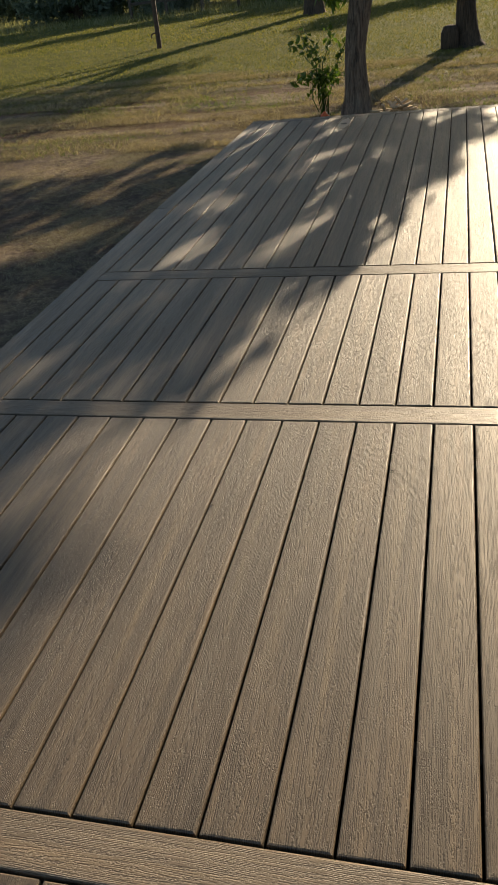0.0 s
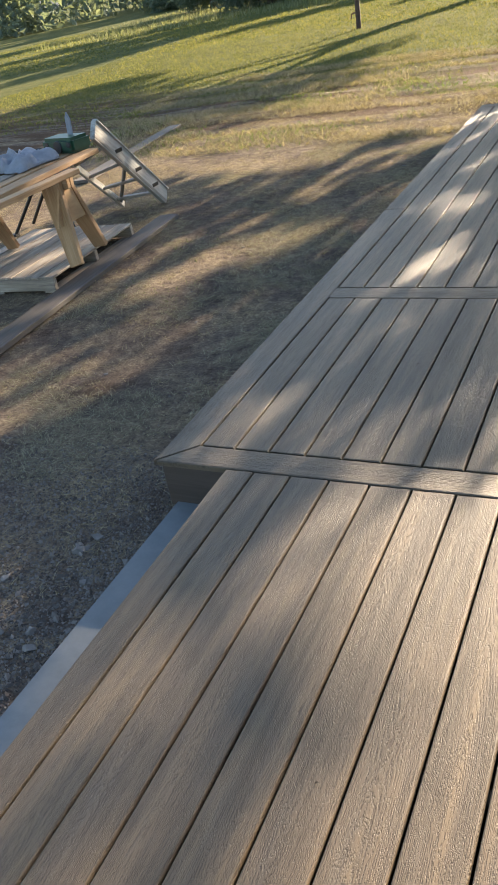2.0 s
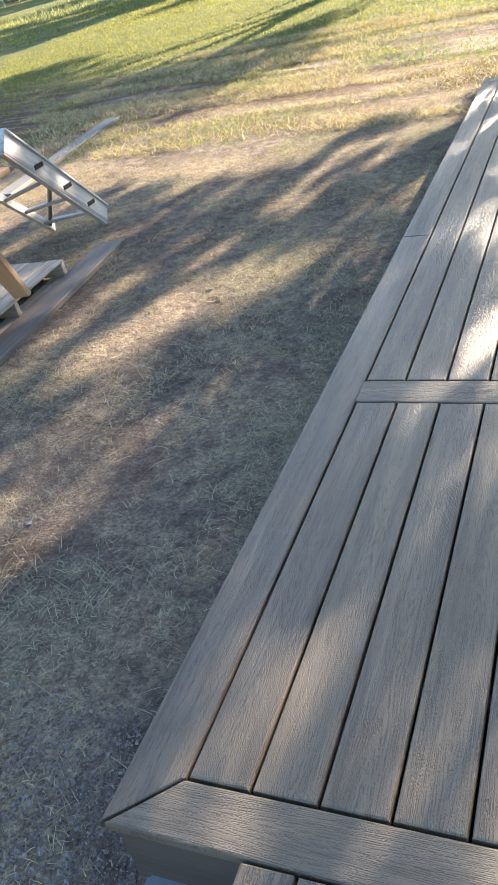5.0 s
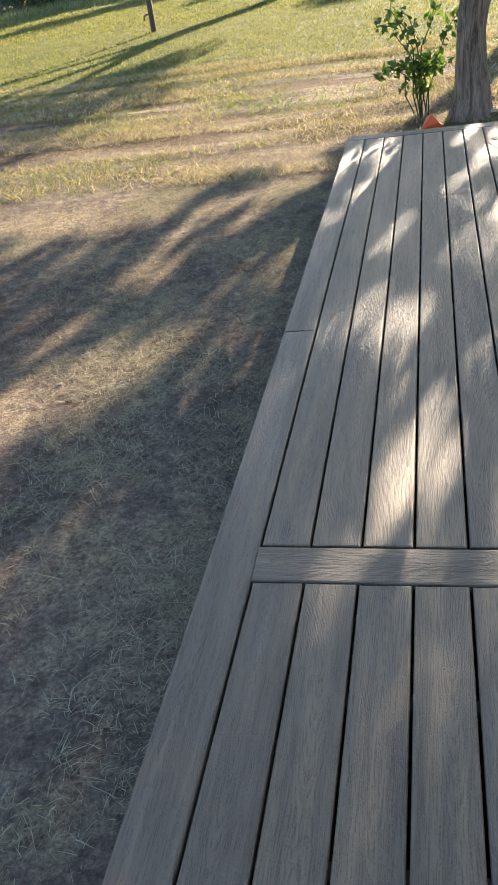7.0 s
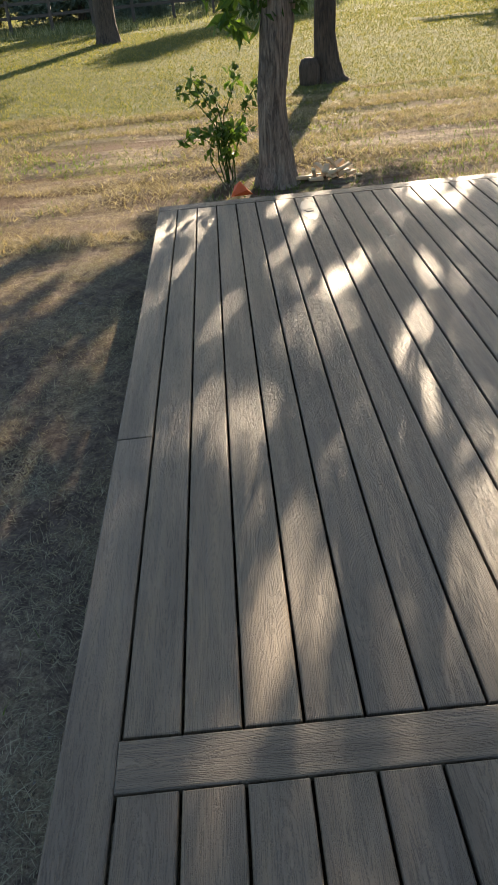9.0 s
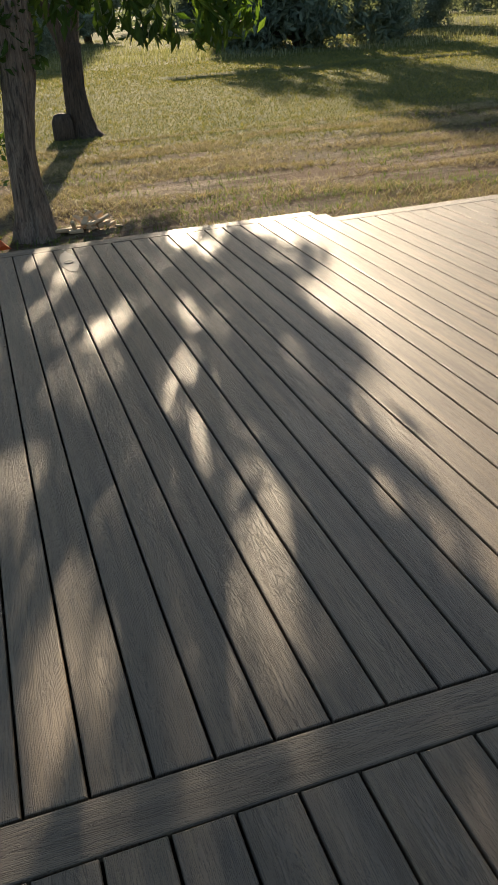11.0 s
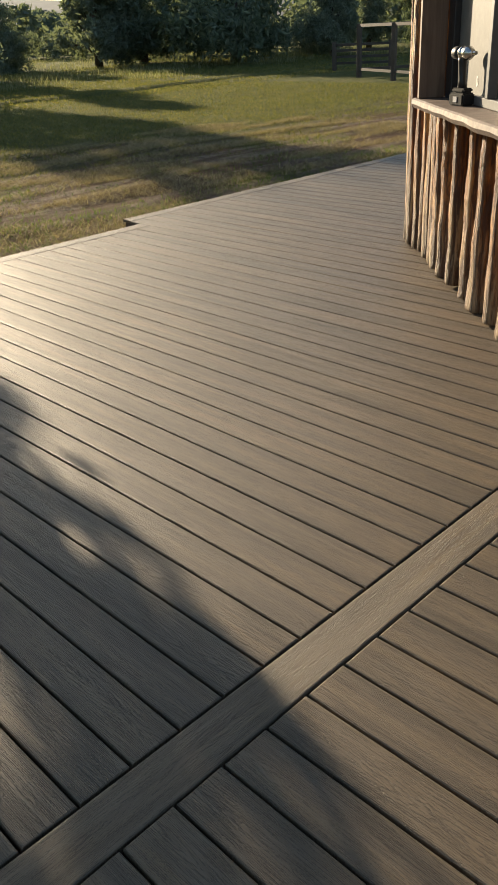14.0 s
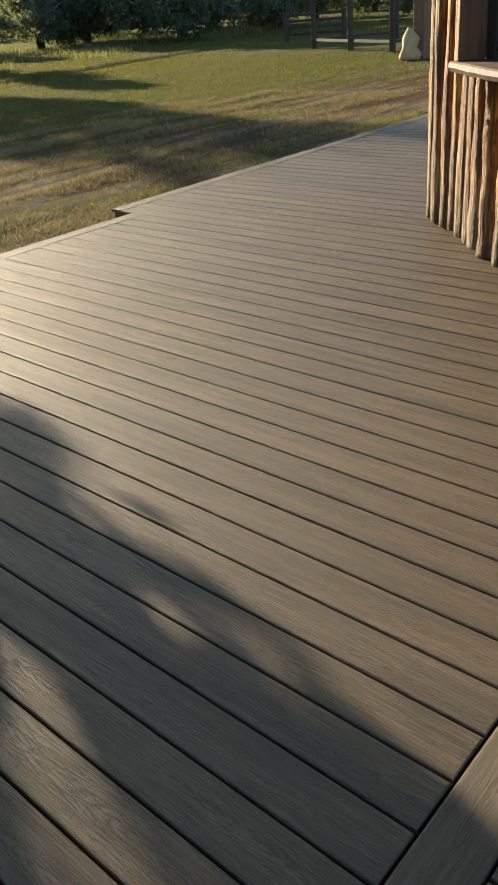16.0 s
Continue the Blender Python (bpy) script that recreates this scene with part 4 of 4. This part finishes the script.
def cloth():
    n = 30
    vs, fs = [], []
    for j in range(n):
        for i in range(n):
            u, w = i / (n - 1), j / (n - 1)
            q = Vector((u * 4, w * 4, 1))
            hgt = 0.05 + 0.11 * abs(noise.noise(q * 1.1)) + 0.030 * noise.noise(q * 2.6)
            edge = min(u, 1 - u, w, 1 - w)
            vs.append((u * 0.42 + 0.08 * noise.noise(q), w * 0.46 + 0.08 * noise.noise(q + Vector((5, 0, 0))), max(0.003, hgt * min(1, edge * 6) + 0.003)))
    for j in range(n - 1):
        for i in range(n - 1):
            a = j * n + i
            fs.append((a, a + 1, a + n + 1, a + n))
    ob = smooth(part("tarp", (vs, [], fs), BLUECLOTH))
    s = ob.modifiers.new("thickness", "SOLIDIFY")
    s.thickness = 0.004
    ob.matrix_basis = pose(-3.18, 0.95, BENCH + 0.046, 0, 0, -6)
    tagged(ob, "crumpled blue-grey cloth draped over boards", "cloth")


cloth()


def tool_case():
    t = empty("tool_case", (-2.80, 1.62, BENCH + 0.042), -12, "dark green plastic power tool lying on the boards", "power tool")
    bm = bmesh.new()
    box(bm, (-0.20, -0.11, 0), (0.17, 0.11, 0.12), 0.025, None, 2)
    part("body", bm, GREENPLASTIC, t)
    v, f = tube([(0.0, -0.118, 0.055), (0.0, -0.105, 0.055)], [0.045, 0.05], 16)
    part("cover", (v, [], f), BLACK, t)
    for x in (0.13, -0.13):
        v, f = tube([(x, -0.116, 0.07), (x, -0.105, 0.07)], [0.022, 0.024], 12)
        part("knob", (v, [], f), BLACK, t)
    bm = bmesh.new()
    vs = [bm.verts.new(c) for c in ((-0.01, 0.03, 0.115), (0.045, 0.03, 0.115), (0.055, 0.03, 0.24), (0.03, 0.03, 0.29), (0.005, 0.03, 0.25))]
    bm.faces.new(vs)
    r = bmesh.ops.extrude_face_region(bm, geom=bm.faces[:])
    bmesh.ops.translate(bm, vec=(0, 0.012, 0), verts=[e for e in r["geom"] if isinstance(e, bmesh.types.BMVert)])
    part("blade", bm, BLUECLOTH, t, "pale blue upright blade guard")


tool_case()


def leaning_ladder():
    """Old wooden stepladder laid aslant against the boards."""
    t = empty("wooden_ladder", (0, 0, 0), 0, "weathered white-painted wooden ladder leaning to the ground", "ladder")
    a0, a1 = Vector((-2.66, 1.80, 0.64)), Vector((-2.83, 2.93, GZ + 0.05))
    b0, b1 = Vector((-3.02, 1.80, 0.44)), Vector((-3.25, 2.80, GZ + 0.03))
    beam_part("rail", a0, a1, 0.045, 0.16, OLDPAINT, t)
    beam_part("rail", b0, b1, 0.035, 0.06, OLDPAINT, t)
    up = Vector((0.02, 0.35, 0.42)).normalized() * 0.085
    beam_part("edge_strip", a0 + up, a1 + up * 0.9, 0.052, 0.018, OLDPAINT, t)
    beam_part("edge_strip", a0 - up * 0.6 + Vector((0.026, 0, 0)), a1 - up * 0.6 + Vector((0.026, 0, 0)), 0.012, 0.03, GREYWOOD, t)
    for u in (0.28, 0.55, 0.8):
        c = a0.lerp(a1, u) + Vector((0.027, 0, 0))
        part("bracket", boxes(((c.x, c.y - 0.05, c.z - 0.012), (c.x + 0.008, c.y + 0.05, c.z + 0.02)), bevel=0.002), BLACKMETAL, t, "small dark metal bracket")
    for u in (0.15, 0.38, 0.62, 0.86):
        beam_part("rung", a0.lerp(a1, u) - Vector((0, 0, 0.03)), b0.lerp(b1, u), 0.075, 0.024, GREYWOOD, t)
    beam_part("brace", a0.lerp(a1, 0.45) + Vector((-0.05, 0, -0.03)), b0.lerp(b1, 0.95), 0.03, 0.025, GREYWOOD, t)


leaning_ladder()


def folding_stand():
    t = empty("folding_stand", (0, 0, 0), 0, "black metal folding tool stand behind the sawhorses", "tool stand")
    for a, c in (((-3.97, 1.97, GZ + 0.012), (-3.45, 2.1, 0.42)), ((-3.64, 2.47, GZ + 0.012), (-4.0, 2.2, 0.42)), ((-3.25, 2.0, GZ + 0.012), (-3.75, 2.2, 0.42)),
                 ((-4.05, 2.35, GZ + 0.012), (-3.5, 2.35, 0.42)), ((-4.1, 2.15, 0.42), (-3.35, 2.15, 0.42)), ((-4.1, 2.38, 0.42), (-3.35, 2.38, 0.42))):
        v, f = tube([a, c], [0.016, 0.016], 8)
        part("tube", (v, [], f), BLACKMETAL, t)
    for p in ((-3.97, 1.97, GZ), (-3.64, 2.47, GZ)):
        part("foot", boxes(((p[0] - 0.03, p[1] - 0.03, p[2] - 0.004), (p[0] + 0.03, p[1] + 0.03, p[2] + 0.03)), bevel=0.006), BLACK, t)


folding_stand()

for a, c, w, h, lab in (((-2.45, 2.34, GZ + 0.022), (-2.18, -0.9, GZ + 0.022), 0.19, 0.04, "long grey weathered plank lying beside the pallet"),
                        ((-4.96, 6.95, GZ + 0.02), (-4.55, 3.9, GZ + 0.02), 0.19, 0.04, "grey plank lying on the dry grass")):
    tagged(beam_part("plank_on_ground", a, c, w, h, DARKPLANK), lab, "plank")


def split_wood_heap():
    rnd = random.Random(12)
    for k in range(26):
        ln = rnd.uniform(0.07, 0.20)
        x, y = 1.36 + rnd.gauss(0, 0.11), 6.36 + rnd.gauss(0, 0.06)
        z = GZ + 0.02 + 0.09 * max(0, 1 - abs(x - 1.36) / 0.25) * rnd.random()
        a = Vector((x, y, z))
        d = Vector((rnd.uniform(-1, 1), rnd.uniform(-0.6, 0.6), rnd.uniform(-0.1, 0.5))).normalized()
        ob = beam_part("wood_split", a, a + d * ln, rnd.uniform(0.03, 0.07), rnd.uniform(0.015, 0.035), SPLINTER)
        tagged(ob, "pale split wood scrap beside the trunk", "wood scrap", "wood scraps by the tree")


split_wood_heap()


def orange_scraps():
    bm = bmesh.new()
    for k, (x, y, z) in enumerate(((-0.09, 0, 0.0), (0.11, 0.02, 0), (0.0, 0.08, 0.02), (0.0, 0.0, 0.13), (-0.05, 0.03, 0.09), (0.06, -0.02, 0.05))):
        bm.verts.new((x, y, z))
    bmesh.ops.convex_hull(bm, input=bm.verts[:])
    o = part("orange_toy", bm, ORANGE)
    o.matrix_basis = pose(0.50, 5.98, GZ + 0.02)
    tagged(o, "crumpled orange plastic scrap on the soil", "plastic scrap")
    rnd = random.Random(2)
    for k in range(4):
        bm = bmesh.new()
        for q in range(6):
            bm.verts.new((rnd.uniform(-0.04, 0.04), rnd.uniform(-0.03, 0.03), rnd.uniform(0, 0.03)))
        bmesh.ops.convex_hull(bm, input=bm.verts[:])
        o = part("scrap", bm, ORANGE if k == 0 else PAPER)
        o.matrix_basis = pose(0.02 + 0.06 * k, 5.28 + 0.04 * (k % 2), GZ + 0.02)
        tagged(o, "small bright scrap of litter by the deck", "litter", "litter by the deck")


orange_scraps()


def wet_knot():
    """Dark knot with a pale smear on one far board."""
    bm = bmesh.new()
    bmesh.ops.create_circle(bm, cap_ends=True, radius=0.034, segments=14)
    for v in bm.verts:
        v.co *= 1 + 0.25 * noise.noise(v.co * 40)
    r = bmesh.ops.extrude_face_region(bm, geom=bm.faces[:])
    bmesh.ops.translate(bm, vec=(0, 0, 0.006), verts=[e for e in r["geom"] if isinstance(e, bmesh.types.BMVert)])
    n = 22
    smear = bmesh.new()
    ring = [smear.verts.new((0.060 * math.cos(6.2832 * k / n) * (1 + 0.25 * noise.noise(Vector((k * 1.7, 0, 0)))), 0.27 * math.sin(6.2832 * k / n) * (1 + 0.3 * noise.noise(Vector((k * 0.9, 5, 0)))), 0.0006)) for k in range(n)]
    smear.faces.new(ring)
    r2 = bmesh.ops.extrude_face_region(smear, geom=smear.faces[:])
    bmesh.ops.translate(smear, vec=(0, 0, 0.0012), verts=[e for e in r2["geom"] if isinstance(e, bmesh.types.BMVert)])
    sm = part("sap_smear", smear, RESIN)
    sm.matrix_basis = pose(0.942, 4.38, 0.001)
    tagged(sm, "pale dried sap smear on a deck board", "stain")
    o = part("burn_mark", bm, BLACK)
    o.matrix_basis = pose(0.942, 4.36, 0.0005)
    tagged(o, "dark knot in a deck board", "stain")


wet_knot()


def deck_debris():
    rnd = random.Random(23)
    spots = [(2.85, 2.13), (3.90, 2.60), (0.66, -0.87), (1.32, -2.35), (0.95, -2.9), (2.3, 1.1), (3.4, 3.2), (1.9, -2.1), (0.5, 0.9), (1.6, 2.6), (4.4, 3.6), (0.42, 2.9), (2.4, -0.6), (1.05, -1.2)]
    for x, y in spots:
        bm = bmesh.new()
        ln = rnd.uniform(0.004, 0.012)
        for q in range(7):
            bm.verts.new((rnd.uniform(-ln, ln), rnd.uniform(-0.004, 0.004), rnd.uniform(0, 0.004)))
        bmesh.ops.convex_hull(bm, input=bm.verts[:])
        o = part("debris", bm, BARK2)
        o.matrix_basis = pose(x, y, 0.0004, 0, 0, rnd.uniform(0, 180))
        tagged(o, "tiny dark bark crumb lying on the deck", "debris", "crumbs on the deck")


deck_debris()


def stones():
    rnd = random.Random(6)
    for k in range(44):
        near = k < 26
        x, y = (rnd.uniform(-0.75, -0.13), rnd.uniform(-3.6, -1.9)) if near else (rnd.uniform(-2.2, -0.2), rnd.uniform(-1.5, 5.0))
        r = rnd.uniform(0.010, 0.030) if near else rnd.uniform(0.006, 0.016)
        bm = bmesh.new()
        for q in range(13):
            v = Vector((rnd.gauss(0, 1), rnd.gauss(0, 1), rnd.gauss(0, 0.75))).normalized() * rnd.uniform(0.75, 1.15)
            bm.verts.new((v.x * r * 1.2, v.y * r, v.z * r * 0.7))
        bmesh.ops.convex_hull(bm, input=bm.verts[:])
        o = part("stone", bm, STONE)
        o.matrix_basis = pose(x, y, ground_height(x, y) + r * 0.15, 0, 0, rnd.uniform(0, 360))
        tagged(o, "small pale stone on bare soil", "stone", "stones by the deck")
    # fine gravel: small angular chips
    rs = np.random.RandomState(16)
    n = 70000
    xy = np.column_stack([rs.uniform(-3.0, -0.1, n), rs.uniform(-4.5, 4.0, n)])
    xy[: n // 2] = np.column_stack([rs.uniform(-1.4, -0.1, n // 2), -1.3 - np.abs(rs.normal(0, 1.3, n // 2))])
    keep = rs.uniform(0, 1, n) < np.clip(1.25 - 0.30 * (xy[:, 1] + 3.5) + 0.25 * (xy[:, 0] + 0.6), 0.08, 1)
    keep &= ~((xy[:, 0] > -0.15) & (xy[:, 1] > -1.85))
    xy = xy[keep]
    k = len(xy)
    size = (rs.gamma(2.0, 0.0021, k) + 0.002) * np.clip(0.55 - 0.30 * (xy[:, 1] + 1.0), 0.6, 1.15)
    base = np.column_stack([xy, [ground_height(x, y) for x, y in xy]])
    tet = np.array([(1, 0, -0.3), (-0.6, 0.8, -0.3), (-0.5, -0.9, -0.3), (0.1, 0.1, 0.8), (0.7, 0.6, 0.35)])
    ang = rs.uniform(0, 2 * np.pi, k)
    c, q = np.cos(ang), np.sin(ang)
    p = tet[None] * (size[:, None, None] * rs.uniform(0.6, 1.3, (k, 5, 1)))
    v = np.stack([p[..., 0] * c[:, None] - p[..., 1] * q[:, None], p[..., 0] * q[:, None] + p[..., 1] * c[:, None], p[..., 2]], -1) + base[:, None]
    i = np.arange(k)[:, None] * 5
    f = np.concatenate([i + t for t in ([0, 4, 3], [4, 1, 3], [1, 2, 3], [2, 0, 3], [0, 1, 4])], 1).reshape(-1, 3)
    tagged(part("gravel", (v.reshape(-1, 3).tolist(), [], f.tolist()), GRAVEL), "fine grey gravel and clods on bare soil", "gravel", kind="stuff")


stones()


# ---- fence and pen beyond the lawn ----
def pen():
    t = empty("pen", (0, 0, 0), 0, "dark timber pen frame beyond the lawn", "fence")
    posts = [(23.9, 17.2), (22.8, 15.0), (21.8, 12.9), (24.3, 12.2), (26.0, 15.4)]
    for x, y in posts:
        beam_part("post", (x, y, GZ - 0.05), (x, y, 1.35), 0.13, 0.13, FENCEWOOD, t, up=(0, 1, 0))
    for (a, c) in ((0, 1), (1, 2), (2, 3), (0, 4)):
        beam_part("rail", (*posts[a], 1.30), (*posts[c], 1.30), 0.07, 0.09, FENCEWOOD, t)
        beam_part("rail", (*posts[a], 0.0), (*posts[c], 0.0), 0.05, 0.08, FENCEWOOD, t)
    g = empty("gate", (0, 0, 0), 0, "dark five-bar field gate", "gate")
    p, q = (27.2, 21.0), (28.0, 18.9)
    for (x, y) in (p, q):
        beam_part("post", (x, y, GZ - 0.05), (x, y, 0.75), 0.13, 0.13, FENCEWOOD, g, up=(0, 1, 0))
    for z in (0.0, 0.22, 0.44, 0.64):
        beam_part("rail", (*p, z), (*q, z), 0.05, 0.09, FENCEWOOD, g)
    f = empty("field_fence", (0, 0, 0), 0, "old timber fence among weeds", "fence")
    for k in range(9):
        x = -13.0 + 1.7 * k
        beam_part("post", (x, 36.0 + 0.2 * k, GZ - 0.05), (x, 36.0 + 0.2 * k, 1.0), 0.12, 0.12, FENCEWOOD, f, up=(0, 1, 0))
    for z in (0.35, 0.85):
        beam_part("rail", (-13.0, 36.0, z), (0.6, 37.6, z), 0.05, 0.12, FENCEWOOD, f)


pen()


def sack_like_shape():
    """An unidentified pale shape, modelled as a slumped sack, against a broad post by the pen."""
    p = beam_part("shed_post", (19.95, 10.9, GZ - 0.05), (19.95, 10.9, 2.4), 0.30, 0.30, TRIMWOOD, up=(0, 1, 0))
    tagged(p, "broad brown timber post beyond the lawn", "post")
    v, f = tube([(0, 0, 0), (0.02, 0, 0.12), (-0.02, 0, 0.3), (0.03, 0, 0.48), (0.0, 0.02, 0.62), (0.02, 0.02, 0.72)], [0.24, 0.27, 0.17, 0.21, 0.12, 0.05], 14, 0.2, 9)
    k = smooth(part("sack", (v, [], f), SPLINTER))
    k.matrix_basis = pose(19.65, 11.05, GZ - 0.02)
    tagged(k, "unidentified pale shape by a post, modelled as a slumped sack", "sack")


sack_like_shape()


def hills():
    vs, fs = [], []
    n = 90
    for k in range(n + 1):
        a = math.radians(-95 + 190 * k / n)
        d = 900.0
        h = 34 + 22 * noise.noise(Vector((k * 0.13, 3, 0))) + 4 * noise.noise(Vector((k * 0.45, 7, 0)))
        h = max(h, 5)
        for r, z in ((d - 250, -2), (d - 80, h * 0.6), (d, h), (d + 250, -2)):
            vs.append((r * math.sin(a), r * math.cos(a), z))
    for k in range(n):
        for j in range(3):
            fs.append((k * 4 + j, k * 4 + j + 1, k * 4 + 5 + j, k * 4 + 4 + j))
    tagged(smooth(part("backdrop", (vs, [], fs), HILL)), "wooded hills on the horizon, haze put into their colour", "hills", kind="structure")


hills()


# ---- grass ----
def scatter(count, x0, x1, y0, y1, seed, keep):
    rs = np.random.RandomState(seed)
    xy = np.column_stack([rs.uniform(x0, x1, count), rs.uniform(y0, y1, count)])
    ok = np.array([keep(x, y, u) for (x, y), u in zip(xy, rs.uniform(0, 1, count))])
    return xy[ok]


def off_deck(x, y):
    if y > 4.9:
        return True
    if x < -0.16 and y > -1.9:
        return True
    if x < -0.12:
        return True
    return X_REC0 < x < X_REC1 and y > 4.62


def n2(x, y, s, z=0.0):
    return noise.noise(Vector((x * s, y * s, z)))


def ground_cover(name, xy, height, width, seed, material, label, lean=0.5):
    z = np.array([ground_height(x, y) - 0.004 for x, y in xy])
    ob = part(name, blades(xy, z, height, width, seed, lean), material)
    tagged(ob, label, "grass", kind="stuff")


def dry_keep(x, y, u):
    if not off_deck(x, y) or (-3.6 < x < -2.3 and 0.45 < y < 1.95):
        return False
    return u < 0.10 + 0.13 * min(max(y, -1), 3) + 0.75 * n2(x, y, 1.1) + 0.55 * n2(x, y, 4.0) + 0.8 * n2(x, y, 11.0, 3.0) - (0.25 if y < -1.2 else 0.0)


ground_cover("dry_grass", scatter(430000, -5.0, 0.3, -4.5, 8.0, 1, dry_keep), 0.017, 0.0036, 2, STRAW, "short dry straw-coloured grass on bare soil", 1.9)
ground_cover("sparse_green_grass", scatter(11000, -3.0, 0.3, -3.0, 6.0, 13, lambda x, y, u: off_deck(x, y) and u < 0.9 * n2(x, y, 0.9, 7.0) - 0.24), 0.03, 0.004, 14, TUFT, "sparse thin green grass by the deck", 1.0)
ground_cover("matted_hay", scatter(190000, -2.8, -0.12, -1.9, 5.0, 17, lambda x, y, u: off_deck(x, y) and u < 2.6 * n2(x, y, 1.5, 9.0) + 1.4 * n2(x, y, 9.0, 2.0) + 0.12 + 0.35 * (x + 0.9)), 0.019, 0.0030, 18, HAY, "matted clumps of faded hay beside the deck", 2.2)
ground_cover("mown_straw", scatter(260000, -7.0, 14.0, 4.9, 12.0, 3, lambda x, y, u: off_deck(x, y) and u < 0.32 + 2.4 * n2(x * 0.3, y, 1.6)), 0.055, 0.008, 4, STRAW, "mown dry grass and cut straw", 1.7)
ground_cover("green_tufts", scatter(60000, -7.0, 12.0, 4.9, 9.0, 5, lambda x, y, u: off_deck(x, y) and u < 0.12 + 0.9 * n2(x, y, 0.8, 4.0) + (0.5 if 4.9 < y < 6.6 and x > 0.8 else 0)), 0.05, 0.007, 6, TUFT, "green grass tufts along the deck edge", 0.6)
ground_cover("lawn_grass", scatter(300000, -14.0, 22.0, 7.5, 30.0, 7, lambda x, y, u: u < (y - 7.0) * 0.2 + 0.6 * n2(x, y, 0.5) and u < 14.0 / y), 0.045, 0.013, 8, GRASS, "mown yellow-green lawn grass", 0.9)
ground_cover("tall_weeds", scatter(90000, -30.0, 46.0, 25.0, 60.0, 9, lambda x, y, u: y > 30 - (1.5 if x > 8 else -2.0) + 2 * n2(x, y, 0.2) and u < 0.55 + 1.2 * n2(x, y, 0.25)), 0.26, 0.020, 10, WEED, "pale tall weeds beyond the lawn", 0.35)
ground_cover("far_lawn_grass", scatter(120000, -34.0, 40.0, 20.0, 44.0, 19, lambda x, y, u: u < 0.7 + 0.8 * n2(x, y, 0.3)), 0.06, 0.032, 20, GRASS, "thin pale grass of the far lawn", 0.9)
